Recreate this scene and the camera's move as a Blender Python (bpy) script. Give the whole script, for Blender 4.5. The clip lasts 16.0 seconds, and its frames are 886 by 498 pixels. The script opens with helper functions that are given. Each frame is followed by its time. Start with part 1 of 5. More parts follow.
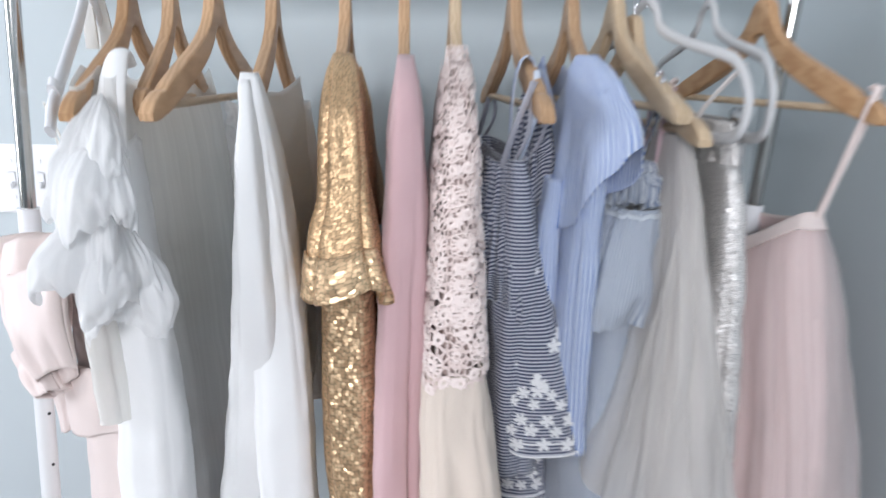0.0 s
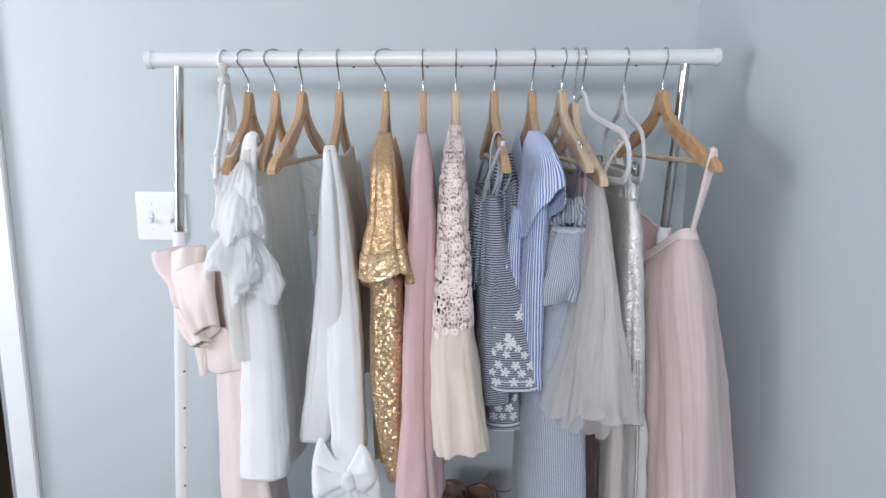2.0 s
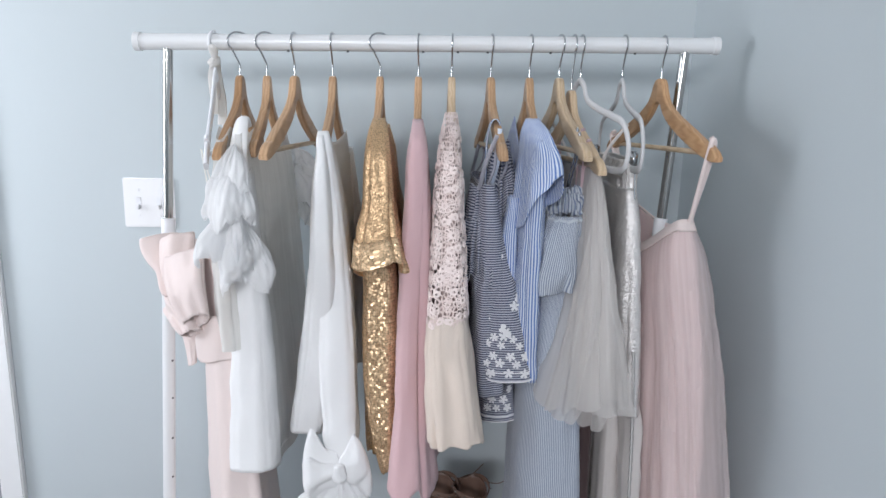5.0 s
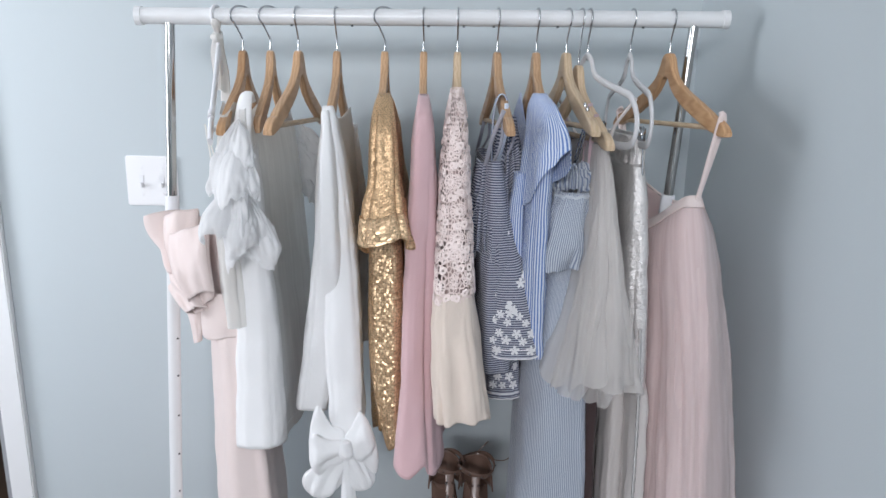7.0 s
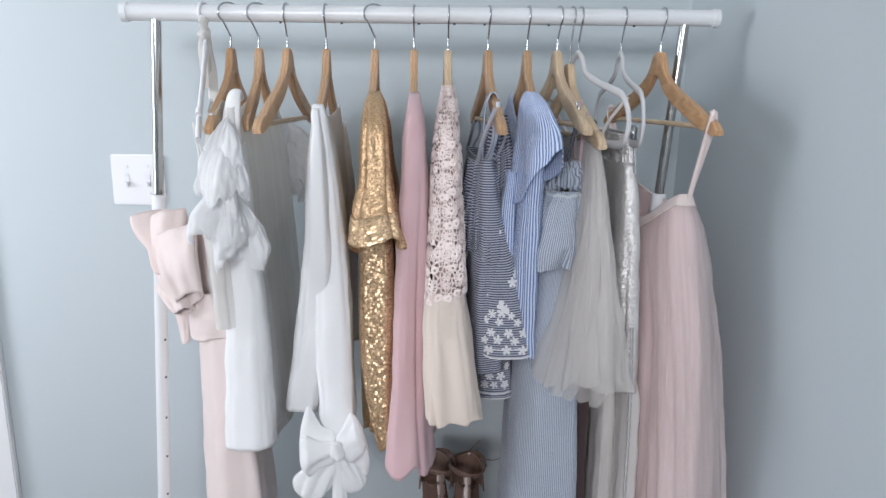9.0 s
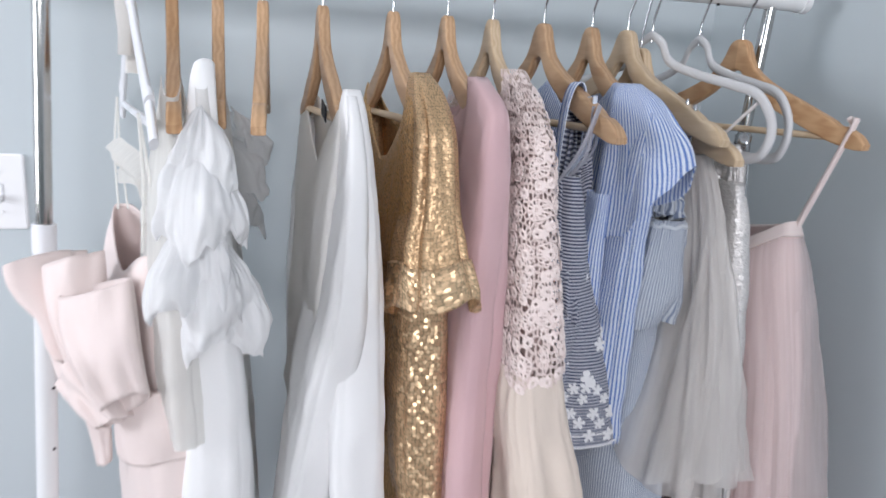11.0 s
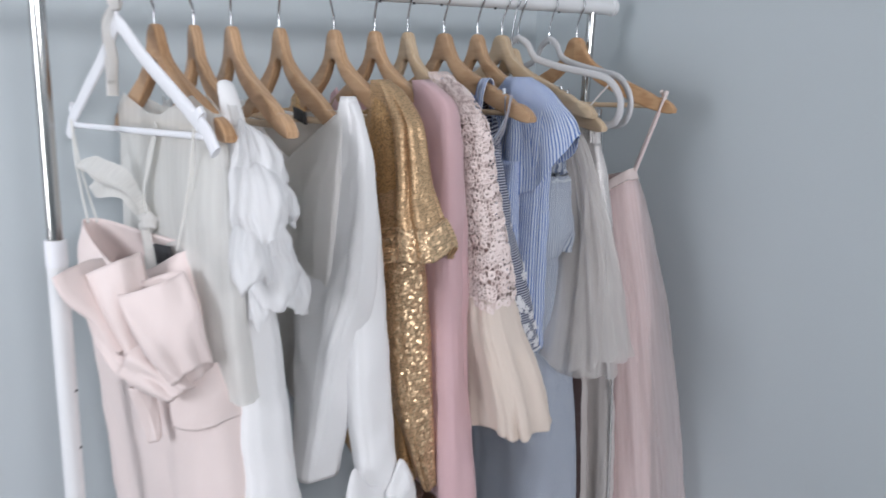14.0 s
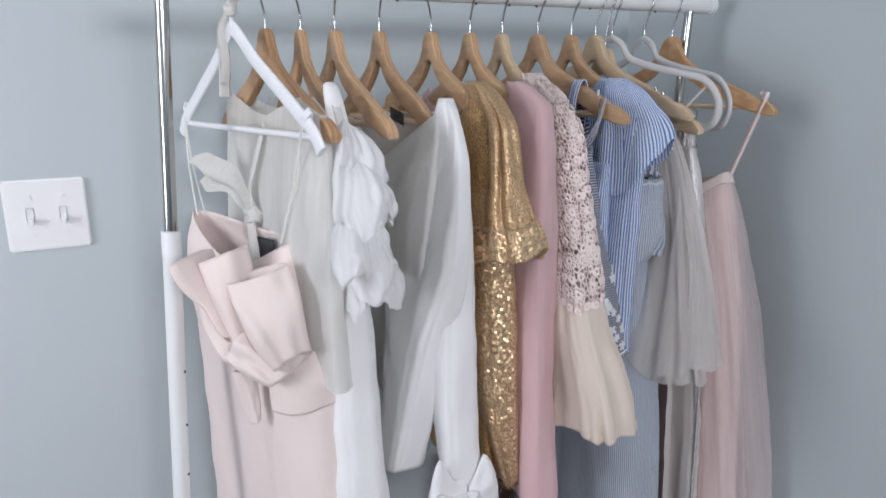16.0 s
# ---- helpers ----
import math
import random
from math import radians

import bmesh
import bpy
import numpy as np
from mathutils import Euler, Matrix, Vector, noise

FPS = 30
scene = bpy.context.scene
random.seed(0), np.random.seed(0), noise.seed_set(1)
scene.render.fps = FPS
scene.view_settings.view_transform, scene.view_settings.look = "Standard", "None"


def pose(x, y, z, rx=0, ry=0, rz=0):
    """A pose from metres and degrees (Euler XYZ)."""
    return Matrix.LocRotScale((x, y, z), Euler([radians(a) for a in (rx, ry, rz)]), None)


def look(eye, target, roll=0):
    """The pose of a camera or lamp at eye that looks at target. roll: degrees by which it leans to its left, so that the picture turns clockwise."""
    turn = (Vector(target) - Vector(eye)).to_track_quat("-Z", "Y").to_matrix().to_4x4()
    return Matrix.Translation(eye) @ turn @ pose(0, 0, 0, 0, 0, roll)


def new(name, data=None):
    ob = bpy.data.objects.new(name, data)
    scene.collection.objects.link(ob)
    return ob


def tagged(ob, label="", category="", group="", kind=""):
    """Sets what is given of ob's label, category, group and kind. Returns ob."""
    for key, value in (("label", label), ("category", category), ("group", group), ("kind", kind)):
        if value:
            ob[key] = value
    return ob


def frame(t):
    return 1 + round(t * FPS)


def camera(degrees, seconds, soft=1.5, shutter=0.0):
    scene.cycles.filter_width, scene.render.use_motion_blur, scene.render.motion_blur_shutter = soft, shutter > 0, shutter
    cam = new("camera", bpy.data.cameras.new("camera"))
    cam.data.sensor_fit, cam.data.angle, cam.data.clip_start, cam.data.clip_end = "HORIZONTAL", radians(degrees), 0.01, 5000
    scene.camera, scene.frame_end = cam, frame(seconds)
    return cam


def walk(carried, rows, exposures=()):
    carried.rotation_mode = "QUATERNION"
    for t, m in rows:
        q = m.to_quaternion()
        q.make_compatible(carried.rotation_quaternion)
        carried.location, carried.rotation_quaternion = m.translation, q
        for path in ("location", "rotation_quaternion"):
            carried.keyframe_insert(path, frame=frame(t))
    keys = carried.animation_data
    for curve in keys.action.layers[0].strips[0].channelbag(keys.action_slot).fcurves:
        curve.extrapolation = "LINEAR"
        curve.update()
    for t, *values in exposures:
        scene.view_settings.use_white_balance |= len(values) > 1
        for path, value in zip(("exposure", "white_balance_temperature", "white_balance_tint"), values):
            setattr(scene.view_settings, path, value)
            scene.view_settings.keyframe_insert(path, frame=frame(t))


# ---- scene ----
cam = camera(67.1, 16.0, soft=1.5, shutter=0.5)
PATH = [
    (0, (-0.005, 0.138, 1.391), (0.129, 2.065, 0.874), 1.5),
    (0.5, (0.017, -0.066, 1.432), (0.226, 1.866, 0.958), 2.0),
    (1, (0.029, -0.243, 1.428), (0.197, 1.699, 0.979), 1.6),
    (1.5, (0.015, -0.281, 1.424), (0.117, 1.674, 1.017), 1.0),
    (2, (0.02, -0.288, 1.422), (0.051, 1.677, 1.051), 0.6),
    (2.5, (0.014, -0.288, 1.427), (0.029, 1.679, 1.064), 0.7),
    (3, (0.019, -0.287, 1.423), (0.039, 1.678, 1.052), 0.8),
    (5.5, (0.007, -0.263, 1.411), (0.075, 1.693, 0.998), 1.3),
    (6, (0.003, -0.258, 1.406), (0.068, 1.694, 0.972), 1.3),
    (6.5, (-0.001, -0.268, 1.405), (0.067, 1.682, 0.964), 1.2),
    (7, (0.003, -0.265, 1.403), (0.064, 1.684, 0.956), 1.2),
    (7.5, (0.01, -0.261, 1.406), (0.068, 1.687, 0.956), 1.1),
    (8, (0.02, -0.26, 1.406), (0.09, 1.687, 0.958), 1.2),
    (8.5, (0.011, -0.262, 1.408), (0.101, 1.683, 0.949), 1.3),
    (8.7, (0.01, -0.266, 1.404), (0.096, 1.68, 0.952), 1.3),
    (10.8, (-0.239, 0.084, 1.402), (0.286, 1.956, 0.932), 3.2),
    (11, (-0.255, 0.142, 1.39), (0.331, 1.997, 0.925), 3.7),
    (11.5, (-0.289, 0.28, 1.39), (0.508, 2.061, 0.951), 3.1),
    (12, (-0.327, 0.312, 1.39), (0.775, 1.914, 0.924), 3.2),
    (12.5, (-0.393, 0.267, 1.387), (0.791, 1.797, 0.879), 2.8),
    (13, (-0.466, 0.192, 1.4), (0.753, 1.694, 0.895), 1.5),
    (13.5, (-0.502, 0.122, 1.411), (0.719, 1.636, 0.943), 1.1),
    (14, (-0.551, 0.048, 1.395), (0.585, 1.625, 0.924), -0.2),
    (14.5, (-0.577, 0.013, 1.392), (0.468, 1.653, 0.926), -0.7),
    (15, (-0.574, 0.023, 1.391), (0.447, 1.684, 0.945), -0.5),
    (15.5, (-0.575, 0.04, 1.385), (0.401, 1.708, 0.869), -0.2),
    (16, (-0.577, 0.048, 1.402), (0.37, 1.743, 0.922), -0.1),
]

EXPOSURES = [(0.0, -0.10, 6150, 12), (1.0, -0.08, 6150, 12), (2.0, -0.24, 6150, 12), (8.7, -0.31, 6150, 12), (11.0, -0.26, 6200, 14), (12.5, -0.43, 6300, 14), (13.5, -0.45, 6250, 14), (14.5, -0.57, 6200, 14), (16.0, -0.60, 6200, 14)]
walk(cam, [(t, look(eye, target, roll)) for t, eye, target, roll in PATH], EXPOSURES)

# ---- light ----
WALL_Y, WALL_X = 1.28, 0.615
world = bpy.data.worlds.new("daylight")
scene.world = world
world.use_nodes = True
wn = world.node_tree
sky = wn.nodes.new("ShaderNodeTexSky")
sky.sky_type, sky.sun_disc = "NISHITA", False
sky.sun_elevation, sky.sun_rotation = radians(40), radians(200)
wn.nodes["Background"].inputs["Strength"].default_value = 0.10
wn.links.new(sky.outputs["Color"], wn.nodes["Background"].inputs["Color"])


def window_light(name, eye, target, wide, high, watts, color):
    data = bpy.data.lights.new(name, "AREA")
    data.shape, data.size, data.size_y, data.energy, data.color = "RECTANGLE", wide, high, watts, color
    ob = new(name, data)
    ob.matrix_world = look(eye, target)
    return ob


window_light("window_daylight_rear", (-0.66, -2.38, 1.98), (-0.60, 1.0, 1.40), 0.9, 0.46, 62, (1.0, 0.985, 0.975))
window_light("window_daylight_side", (-2.03, 0.58, 1.50), (-0.3, 1.15, 1.35), 0.6, 0.95, 26, (0.98, 0.99, 1.0))


# ---- materials ----
def nodes_of(name):
    m = bpy.data.materials.new(name)
    m.use_nodes = True
    nt = m.node_tree
    return m, nt, nt.nodes["Principled BSDF"], nt.nodes["Material Output"]


def node(nt, kind, **values):
    n = nt.nodes.new("ShaderNode" + kind)
    for key, value in values.items():
        if key == "op":
            n.operation = value
        elif key == "mode":
            n.blend_type = value
    return n


def val(nt, op, a, b=None, c=None):
    n = nt.nodes.new("ShaderNodeMath")
    n.operation = op
    for i, v in enumerate((a, b, c)):
        if v is None:
            continue
        if isinstance(v, (int, float)):
            n.inputs[i].default_value = v
        else:
            nt.links.new(v, n.inputs[i])
    return n.outputs[0]


def mixcol(nt, fac, a, b, mode="MIX"):
    n = nt.nodes.new("ShaderNodeMix")
    n.data_type, n.blend_type = "RGBA", mode
    for sock, v in ((n.inputs[0], fac), (n.inputs[6], a), (n.inputs[7], b)):
        if isinstance(v, (int, float)):
            sock.default_value = v
        elif isinstance(v, tuple):
            sock.default_value = (*v, 1) if len(v) == 3 else v
        else:
            nt.links.new(v, sock)
    return n.outputs[2]


def noise_tex(nt, vec, scale, detail=3.0, rough=0.55):
    n = nt.nodes.new("ShaderNodeTexNoise")
    n.inputs["Scale"].default_value, n.inputs["Detail"].default_value, n.inputs["Roughness"].default_value = scale, detail, rough
    if vec is not None:
        nt.links.new(vec, n.inputs["Vector"])
    return n.outputs["Fac"]


def coords(nt, which="Object", scale=None):
    c = nt.nodes.new("ShaderNodeTexCoord").outputs[which]
    if scale is None:
        return c
    mp = nt.nodes.new("ShaderNodeMapping")
    mp.inputs["Scale"].default_value = scale
    nt.links.new(c, mp.inputs["Vector"])
    return mp.outputs[0]


def bumped(nt, bsdf, height, strength, distance):
    b = nt.nodes.new("ShaderNodeBump")
    b.inputs["Strength"].default_value, b.inputs["Distance"].default_value = strength, distance
    nt.links.new(height, b.inputs["Height"])
    nt.links.new(b.outputs[0], bsdf.inputs["Normal"])
    return b.outputs[0]


def dim(c, k):
    return tuple(v * k for v in c)


def paint(name, color, rough=0.6, grain=300, strength=0.15, vary=0.05):
    m, nt, b, out = nodes_of(name)
    o = coords(nt)
    col = mixcol(nt, noise_tex(nt, o, 2.2, 4), dim(color, 1 - vary), dim(color, 1 + vary * 0.6))
    nt.links.new(col, b.inputs["Base Color"])
    b.inputs["Roughness"].default_value = rough
    bumped(nt, b, noise_tex(nt, o, grain, 2), strength, 0.002)
    return m


def fabric(name, color, rough=0.8, sheen=0.25, through_light=0.2, weave=900, crease=0.35, vary=0.05, stripe=None, alpha=None):
    """Cloth: fine weave, soft creases and a little light passing through. stripe: (colour, per metre, share, axis)."""
    m, nt, b, out = nodes_of(name)
    o, uv = coords(nt), coords(nt, "UV")
    col = mixcol(nt, noise_tex(nt, o, 9, 4), dim(color, 1 - vary), dim(color, 1 + vary))
    if stripe:
        sc, per, share, axis = stripe
        sep = nt.nodes.new("ShaderNodeSeparateXYZ")
        nt.links.new(uv, sep.inputs[0])
        f = val(nt, "FRACT", val(nt, "MULTIPLY", sep.outputs[axis], per))
        edge = val(nt, "SMOOTH_MIN", 1.0, val(nt, "MULTIPLY", val(nt, "SUBTRACT", share / 2, val(nt, "ABSOLUTE", val(nt, "SUBTRACT", f, 0.5))), 14.0), 0.05)
        n = nt.nodes.new("ShaderNodeClamp")
        nt.links.new(edge, n.inputs[0])
        col = mixcol(nt, n.outputs[0], col, sc)
    nt.links.new(col, b.inputs["Base Color"])
    b.inputs["Roughness"].default_value = rough
    b.inputs["Sheen Weight"].default_value = sheen
    b.inputs["Specular IOR Level"].default_value = 0.3
    cr = val(nt, "ADD", val(nt, "MULTIPLY", noise_tex(nt, coords(nt, "Object", (1, 1, 0.45)), 22, 4), crease * 11), noise_tex(nt, uv, weave, 1))
    nrm = bumped(nt, b, cr, 0.5, 0.0015)
    last = b.outputs[0]
    if through_light > 0:
        tr = nt.nodes.new("ShaderNodeBsdfTranslucent")
        nt.links.new(col, tr.inputs[0])
        nt.links.new(nrm, tr.inputs["Normal"])
        mx = nt.nodes.new("ShaderNodeMixShader")
        mx.inputs[0].default_value = through_light
        nt.links.new(last, mx.inputs[1])
        nt.links.new(tr.outputs[0], mx.inputs[2])
        last = mx.outputs[0]
    if alpha is not None:
        tp = nt.nodes.new("ShaderNodeBsdfTransparent")
        mx = nt.nodes.new("ShaderNodeMixShader")
        if isinstance(alpha, (int, float)):
            wv = noise_tex(nt, coords(nt, "UV", (60, 3, 1)), 1.0, 3)
            nt.links.new(val(nt, "ADD", alpha - 0.12, val(nt, "MULTIPLY", wv, 0.24)), mx.inputs[0])
        else:
            nt.links.new(alpha(nt, uv), mx.inputs[0])
        nt.links.new(tp.outputs[0], mx.inputs[1])
        nt.links.new(last, mx.inputs[2])
        last = mx.outputs[0]
    nt.links.new(last, out.inputs["Surface"])
    return m


def crochet(nt, uv):
    """Ground of crochet lace: knotted threads round small uneven holes."""
    v = nt.nodes.new("ShaderNodeTexVoronoi")
    v.voronoi_dimensions, v.feature = "2D", "DISTANCE_TO_EDGE"
    v.inputs["Scale"].default_value, v.inputs["Randomness"].default_value = 200, 0.8
    mp = nt.nodes.new("ShaderNodeMapping")
    mp.inputs["Scale"].default_value = (1.0, 0.62, 1.0)
    nt.links.new(uv, mp.inputs["Vector"])
    nt.links.new(mp.outputs[0], v.inputs["Vector"])
    patch = noise_tex(nt, uv, 60, 2)
    return val(nt, "LESS_THAN", v.outputs["Distance"], val(nt, "ADD", 0.05, val(nt, "MULTIPLY", patch, 0.28)))


def sequins(name, color, scale, rough=0.22, tilt=0.55, dark=0.55):
    m, nt, b, out = nodes_of(name)
    uv = coords(nt, "UV")
    v = nt.nodes.new("ShaderNodeTexVoronoi")
    v.voronoi_dimensions = "2D"
    v.inputs["Scale"].default_value, v.inputs["Randomness"].default_value = scale, 0.65
    nt.links.new(uv, v.inputs["Vector"])
    g = nt.nodes.new("ShaderNodeNewGeometry")
    a = nt.nodes.new("ShaderNodeVectorMath")
    a.operation = "SUBTRACT"
    nt.links.new(v.outputs["Color"], a.inputs[0])
    a.inputs[1].default_value = (0.5, 0.5, 0.5)
    s2 = nt.nodes.new("ShaderNodeVectorMath")
    s2.operation = "SCALE"
    s2.inputs["Scale"].default_value = tilt
    nt.links.new(a.outputs[0], s2.inputs[0])
    ad = nt.nodes.new("ShaderNodeVectorMath")
    ad.operation = "ADD"
    nt.links.new(g.outputs["Normal"], ad.inputs[0])
    nt.links.new(s2.outputs[0], ad.inputs[1])
    nm = nt.nodes.new("ShaderNodeVectorMath")
    nm.operation = "NORMALIZE"
    nt.links.new(ad.outputs[0], nm.inputs[0])
    bp = nt.nodes.new("ShaderNodeBump")
    bp.inputs["Strength"].default_value, bp.inputs["Distance"].default_value = 0.12, 0.0006
    bp.invert = True
    nt.links.new(v.outputs["Distance"], bp.inputs["Height"])
    nt.links.new(nm.outputs[0], bp.inputs["Normal"])
    nt.links.new(bp.outputs[0], b.inputs["Normal"])
    gap = val(nt, "GREATER_THAN", v.outputs["Distance"], 0.50)
    tone = mixcol(nt, noise_tex(nt, coords(nt), 16, 4), dim(color, dark), color)
    nt.links.new(mixcol(nt, gap, tone, dim(color, 0.52)), b.inputs["Base Color"])
    b.inputs["Metallic"].default_value = 0.68
    b.inputs["Roughness"].default_value = rough
    return m


def wood(name, color, dark):
    m, nt, b, out = nodes_of(name)
    o = coords(nt, "Object", (60, 9, 60))
    info = nt.nodes.new("ShaderNodeObjectInfo")
    ad = nt.nodes.new("ShaderNodeVectorMath")
    nt.links.new(o, ad.inputs[0])
    nt.links.new(info.outputs["Location"], ad.inputs[1])
    w = nt.nodes.new("ShaderNodeTexWave")
    w.inputs["Scale"].default_value, w.inputs["Distortion"].default_value, w.inputs["Detail"].default_value = 0.9, 7.0, 4.0
    nt.links.new(ad.outputs[0], w.inputs["Vector"])
    f = val(nt, "MULTIPLY", val(nt, "ADD", w.outputs["Fac"], noise_tex(nt, ad.outputs[0], 3, 5)), 0.5)
    col = mixcol(nt, f, color, dark)
    hs = nt.nodes.new("ShaderNodeHueSaturation")
    nt.links.new(col, hs.inputs["Color"])
    nt.links.new(val(nt, "ADD", 0.86, val(nt, "MULTIPLY", info.outputs["Random"], 0.28)), hs.inputs["Value"])
    nt.links.new(hs.outputs[0], b.inputs["Base Color"])
    b.inputs["Roughness"].default_value = 0.42
    bumped(nt, b, f, 0.15, 0.0006)
    return m


def metal(name, color, rough):
    m, nt, b, out = nodes_of(name)
    b.inputs["Metallic"].default_value = 1.0
    o = coords(nt)
    nt.links.new(mixcol(nt, noise_tex(nt, o, 40, 3), dim(color, 0.9), color), b.inputs["Base Color"])
    nt.links.new(val(nt, "ADD", rough - 0.03, val(nt, "MULTIPLY", noise_tex(nt, o, 90, 3), 0.06)), b.inputs["Roughness"])
    return m


M_WALL = paint("wall_paint", (0.528, 0.584, 0.609), 0.75, 420, 0.12, 0.03)
M_CEIL = paint("ceiling_paint", (0.74, 0.74, 0.74), 0.9, 200, 0.2, 0.03)
M_TRIM = paint("trim_paint", (0.80, 0.81, 0.82), 0.35, 60, 0.06, 0.03)
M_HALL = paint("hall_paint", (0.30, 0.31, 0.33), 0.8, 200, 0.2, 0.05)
M_FLOOR = paint("floor_wood", (0.10, 0.065, 0.045), 0.45, 90, 0.2, 0.35)
M_RACK = paint("rack_enamel", (0.80, 0.81, 0.82), 0.28, 70, 0.05, 0.03)
M_PLATE = paint("switch_plastic", (0.88, 0.885, 0.90), 0.25, 40, 0.03, 0.02)
M_CHROME = metal("chrome", (0.50, 0.495, 0.485), 0.14)
M_HOOK = metal("hook_steel", (0.55, 0.56, 0.58), 0.2)
M_BLACK = paint("black_label", (0.02, 0.02, 0.024), 0.6, 300, 0.1, 0.1)
M_WOOD = wood("beech", (0.62, 0.415, 0.25), (0.42, 0.245, 0.13))
M_WOODP = wood("pale_beech", (0.71, 0.56, 0.39), (0.54, 0.39, 0.24))
M_WOODR = wood("honey_beech", (0.62, 0.39, 0.215), (0.42, 0.225, 0.105))
M_PLASTIC = paint("white_plastic", (0.82, 0.83, 0.86), 0.3, 60, 0.04, 0.02)
M_VELVET = paint("grey_white_velvet", (0.60, 0.60, 0.61), 0.85, 700, 0.3, 0.06)
M_SATINPINK = fabric("blush_satin", (0.93, 0.805, 0.77), 0.45, 0.15, 0.10, 1200, 0.25, 0.03)
M_WHITE = fabric("white_crepe", (0.955, 0.955, 0.957), 0.75, 0.1, 0.10, 1000, 0.14, 0.015)
M_IVORY = fabric("ivory_crepe", (0.95, 0.94, 0.918), 0.75, 0.1, 0.40, 1000, 0.3, 0.03)
M_SHEER = fabric("sheer_ivory", (0.945, 0.94, 0.905), 0.7, 0.2, 0.32, 1200, 0.2, 0.03, alpha=0.78)
M_ORGANZA = fabric("white_organza", (0.965, 0.967, 0.972), 0.6, 0.2, 0.24, 1200, 0.22, 0.012, alpha=0.90)
M_VOILE = fabric("white_voile", (0.96, 0.955, 0.94), 0.7, 0.15, 0.50, 1200, 0.2, 0.02, alpha=0.80)
M_SASH = fabric("ivory_organza_sash", (0.93, 0.915, 0.875), 0.6, 0.2, 0.35, 1200, 0.4, 0.03, alpha=0.86)
M_GOLD = sequins("gold_sequins", (0.83, 0.565, 0.325), 350, 0.46, 0.40, 0.66)
M_GOLDLOOSE = sequins("loose_gold_sequins", (0.90, 0.635, 0.385), 250, 0.38, 0.62, 0.68)
# browner copy of the gold, with the body's shade in its colour
M_GOLDSHADED = sequins("gold_sequins_shaded", (0.76, 0.485, 0.235), 290, 0.48, 0.40, 0.7)
M_PINK = fabric("dusty_pink_crepe", (0.715, 0.485, 0.505), 0.78, 0.3, 0.12, 1000, 0.3, 0.03)
M_LACE = fabric("blush_crochet_lace", (0.86, 0.72, 0.68), 0.85, 0.2, 0.15, 600, 0.4, 0.05, alpha=crochet)
M_THREAD = fabric("blush_crochet_thread", (0.93, 0.80, 0.76), 0.85, 0.2, 0.05, 1400, 0.5, 0.05)
# toned down: shade inside the lace is put into this colour
M_LINING_SHADE = fabric("shaded_lace_lining", (0.58, 0.445, 0.415), 0.85, 0.2, 0.15, 900, 0.2, 0.04)
M_CREAM = fabric("cream_cotton", (0.83, 0.72, 0.63), 0.85, 0.2, 0.18, 900, 0.3, 0.04)
M_NAVYSTRIPE = fabric("navy_hairline_stripe", (0.56, 0.575, 0.64), 0.85, 0.2, 0.15, 1000, 0.3, 0.04, stripe=((0.085, 0.095, 0.155), 240, 0.62, 1))
M_BLUESTRIPE = fabric("blue_candy_stripe", (0.76, 0.82, 0.92), 0.85, 0.2, 0.15, 1000, 0.3, 0.03, stripe=((0.145, 0.25, 0.58), 215, 0.54, 0))
M_CHAMBRAY = fabric("pale_chambray_stripe", (0.63, 0.67, 0.72), 0.85, 0.2, 0.12, 1000, 0.3, 0.04, stripe=((0.24, 0.29, 0.41), 290, 0.5, 0))
M_EMB = fabric("white_embroidery", (0.86, 0.86, 0.88), 0.8, 0.3, 0.1, 500, 0.6, 0.03)
M_GREYTULLE = fabric("grey_tulle", (0.90, 0.865, 0.835), 0.8, 0.2, 0.25, 1500, 0.2, 0.04, alpha=0.40)
M_GREYSLIP = fabric("grey_slip", (0.74, 0.695, 0.67), 0.6, 0.3, 0.15, 1000, 0.2, 0.04)
M_SILVER = sequins("silver_lame", (0.92, 0.89, 0.87), 560, 0.52, 0.50, 0.82)
M_PINKTULLE = fabric("blush_tulle", (0.98, 0.87, 0.86), 0.8, 0.2, 0.25, 1500, 0.2, 0.03, alpha=0.34)
M_PINKSLIP = fabric("blush_slip", (0.97, 0.785, 0.765), 0.6, 0.3, 0.05, 1000, 0.2, 0.03)
M_BROWN = fabric("dark_brown_knit", (0.055, 0.035, 0.035), 0.85, 0.1, 0.0, 700, 0.4, 0.2)
M_STRAP = fabric("grey_strap", (0.38, 0.38, 0.43), 0.7, 0.2, 0.0, 900, 0.2, 0.05)
M_MAUVE = fabric("mauve_satin", (0.55, 0.42, 0.45), 0.6, 0.2, 0.05, 900, 0.2, 0.05)
M_LEATHER = paint("bronze_leather", (0.17, 0.105, 0.08), 0.28, 200, 0.3, 0.25)


# ---- builders ----
HY = 0.992

def thing(name, at, label, category, group="", kind=""):
    e = new(name)
    e.empty_display_size = 0.05
    e.matrix_basis = Matrix.Translation(at) if not isinstance(at, Matrix) else at
    return tagged(e, label, category, group, kind)


def base_of(ob):
    m = ob.matrix_basis.copy()
    while ob.parent:
        m = ob.parent.matrix_basis @ ob.matrix_parent_inverse @ m
        ob = ob.parent
    return m


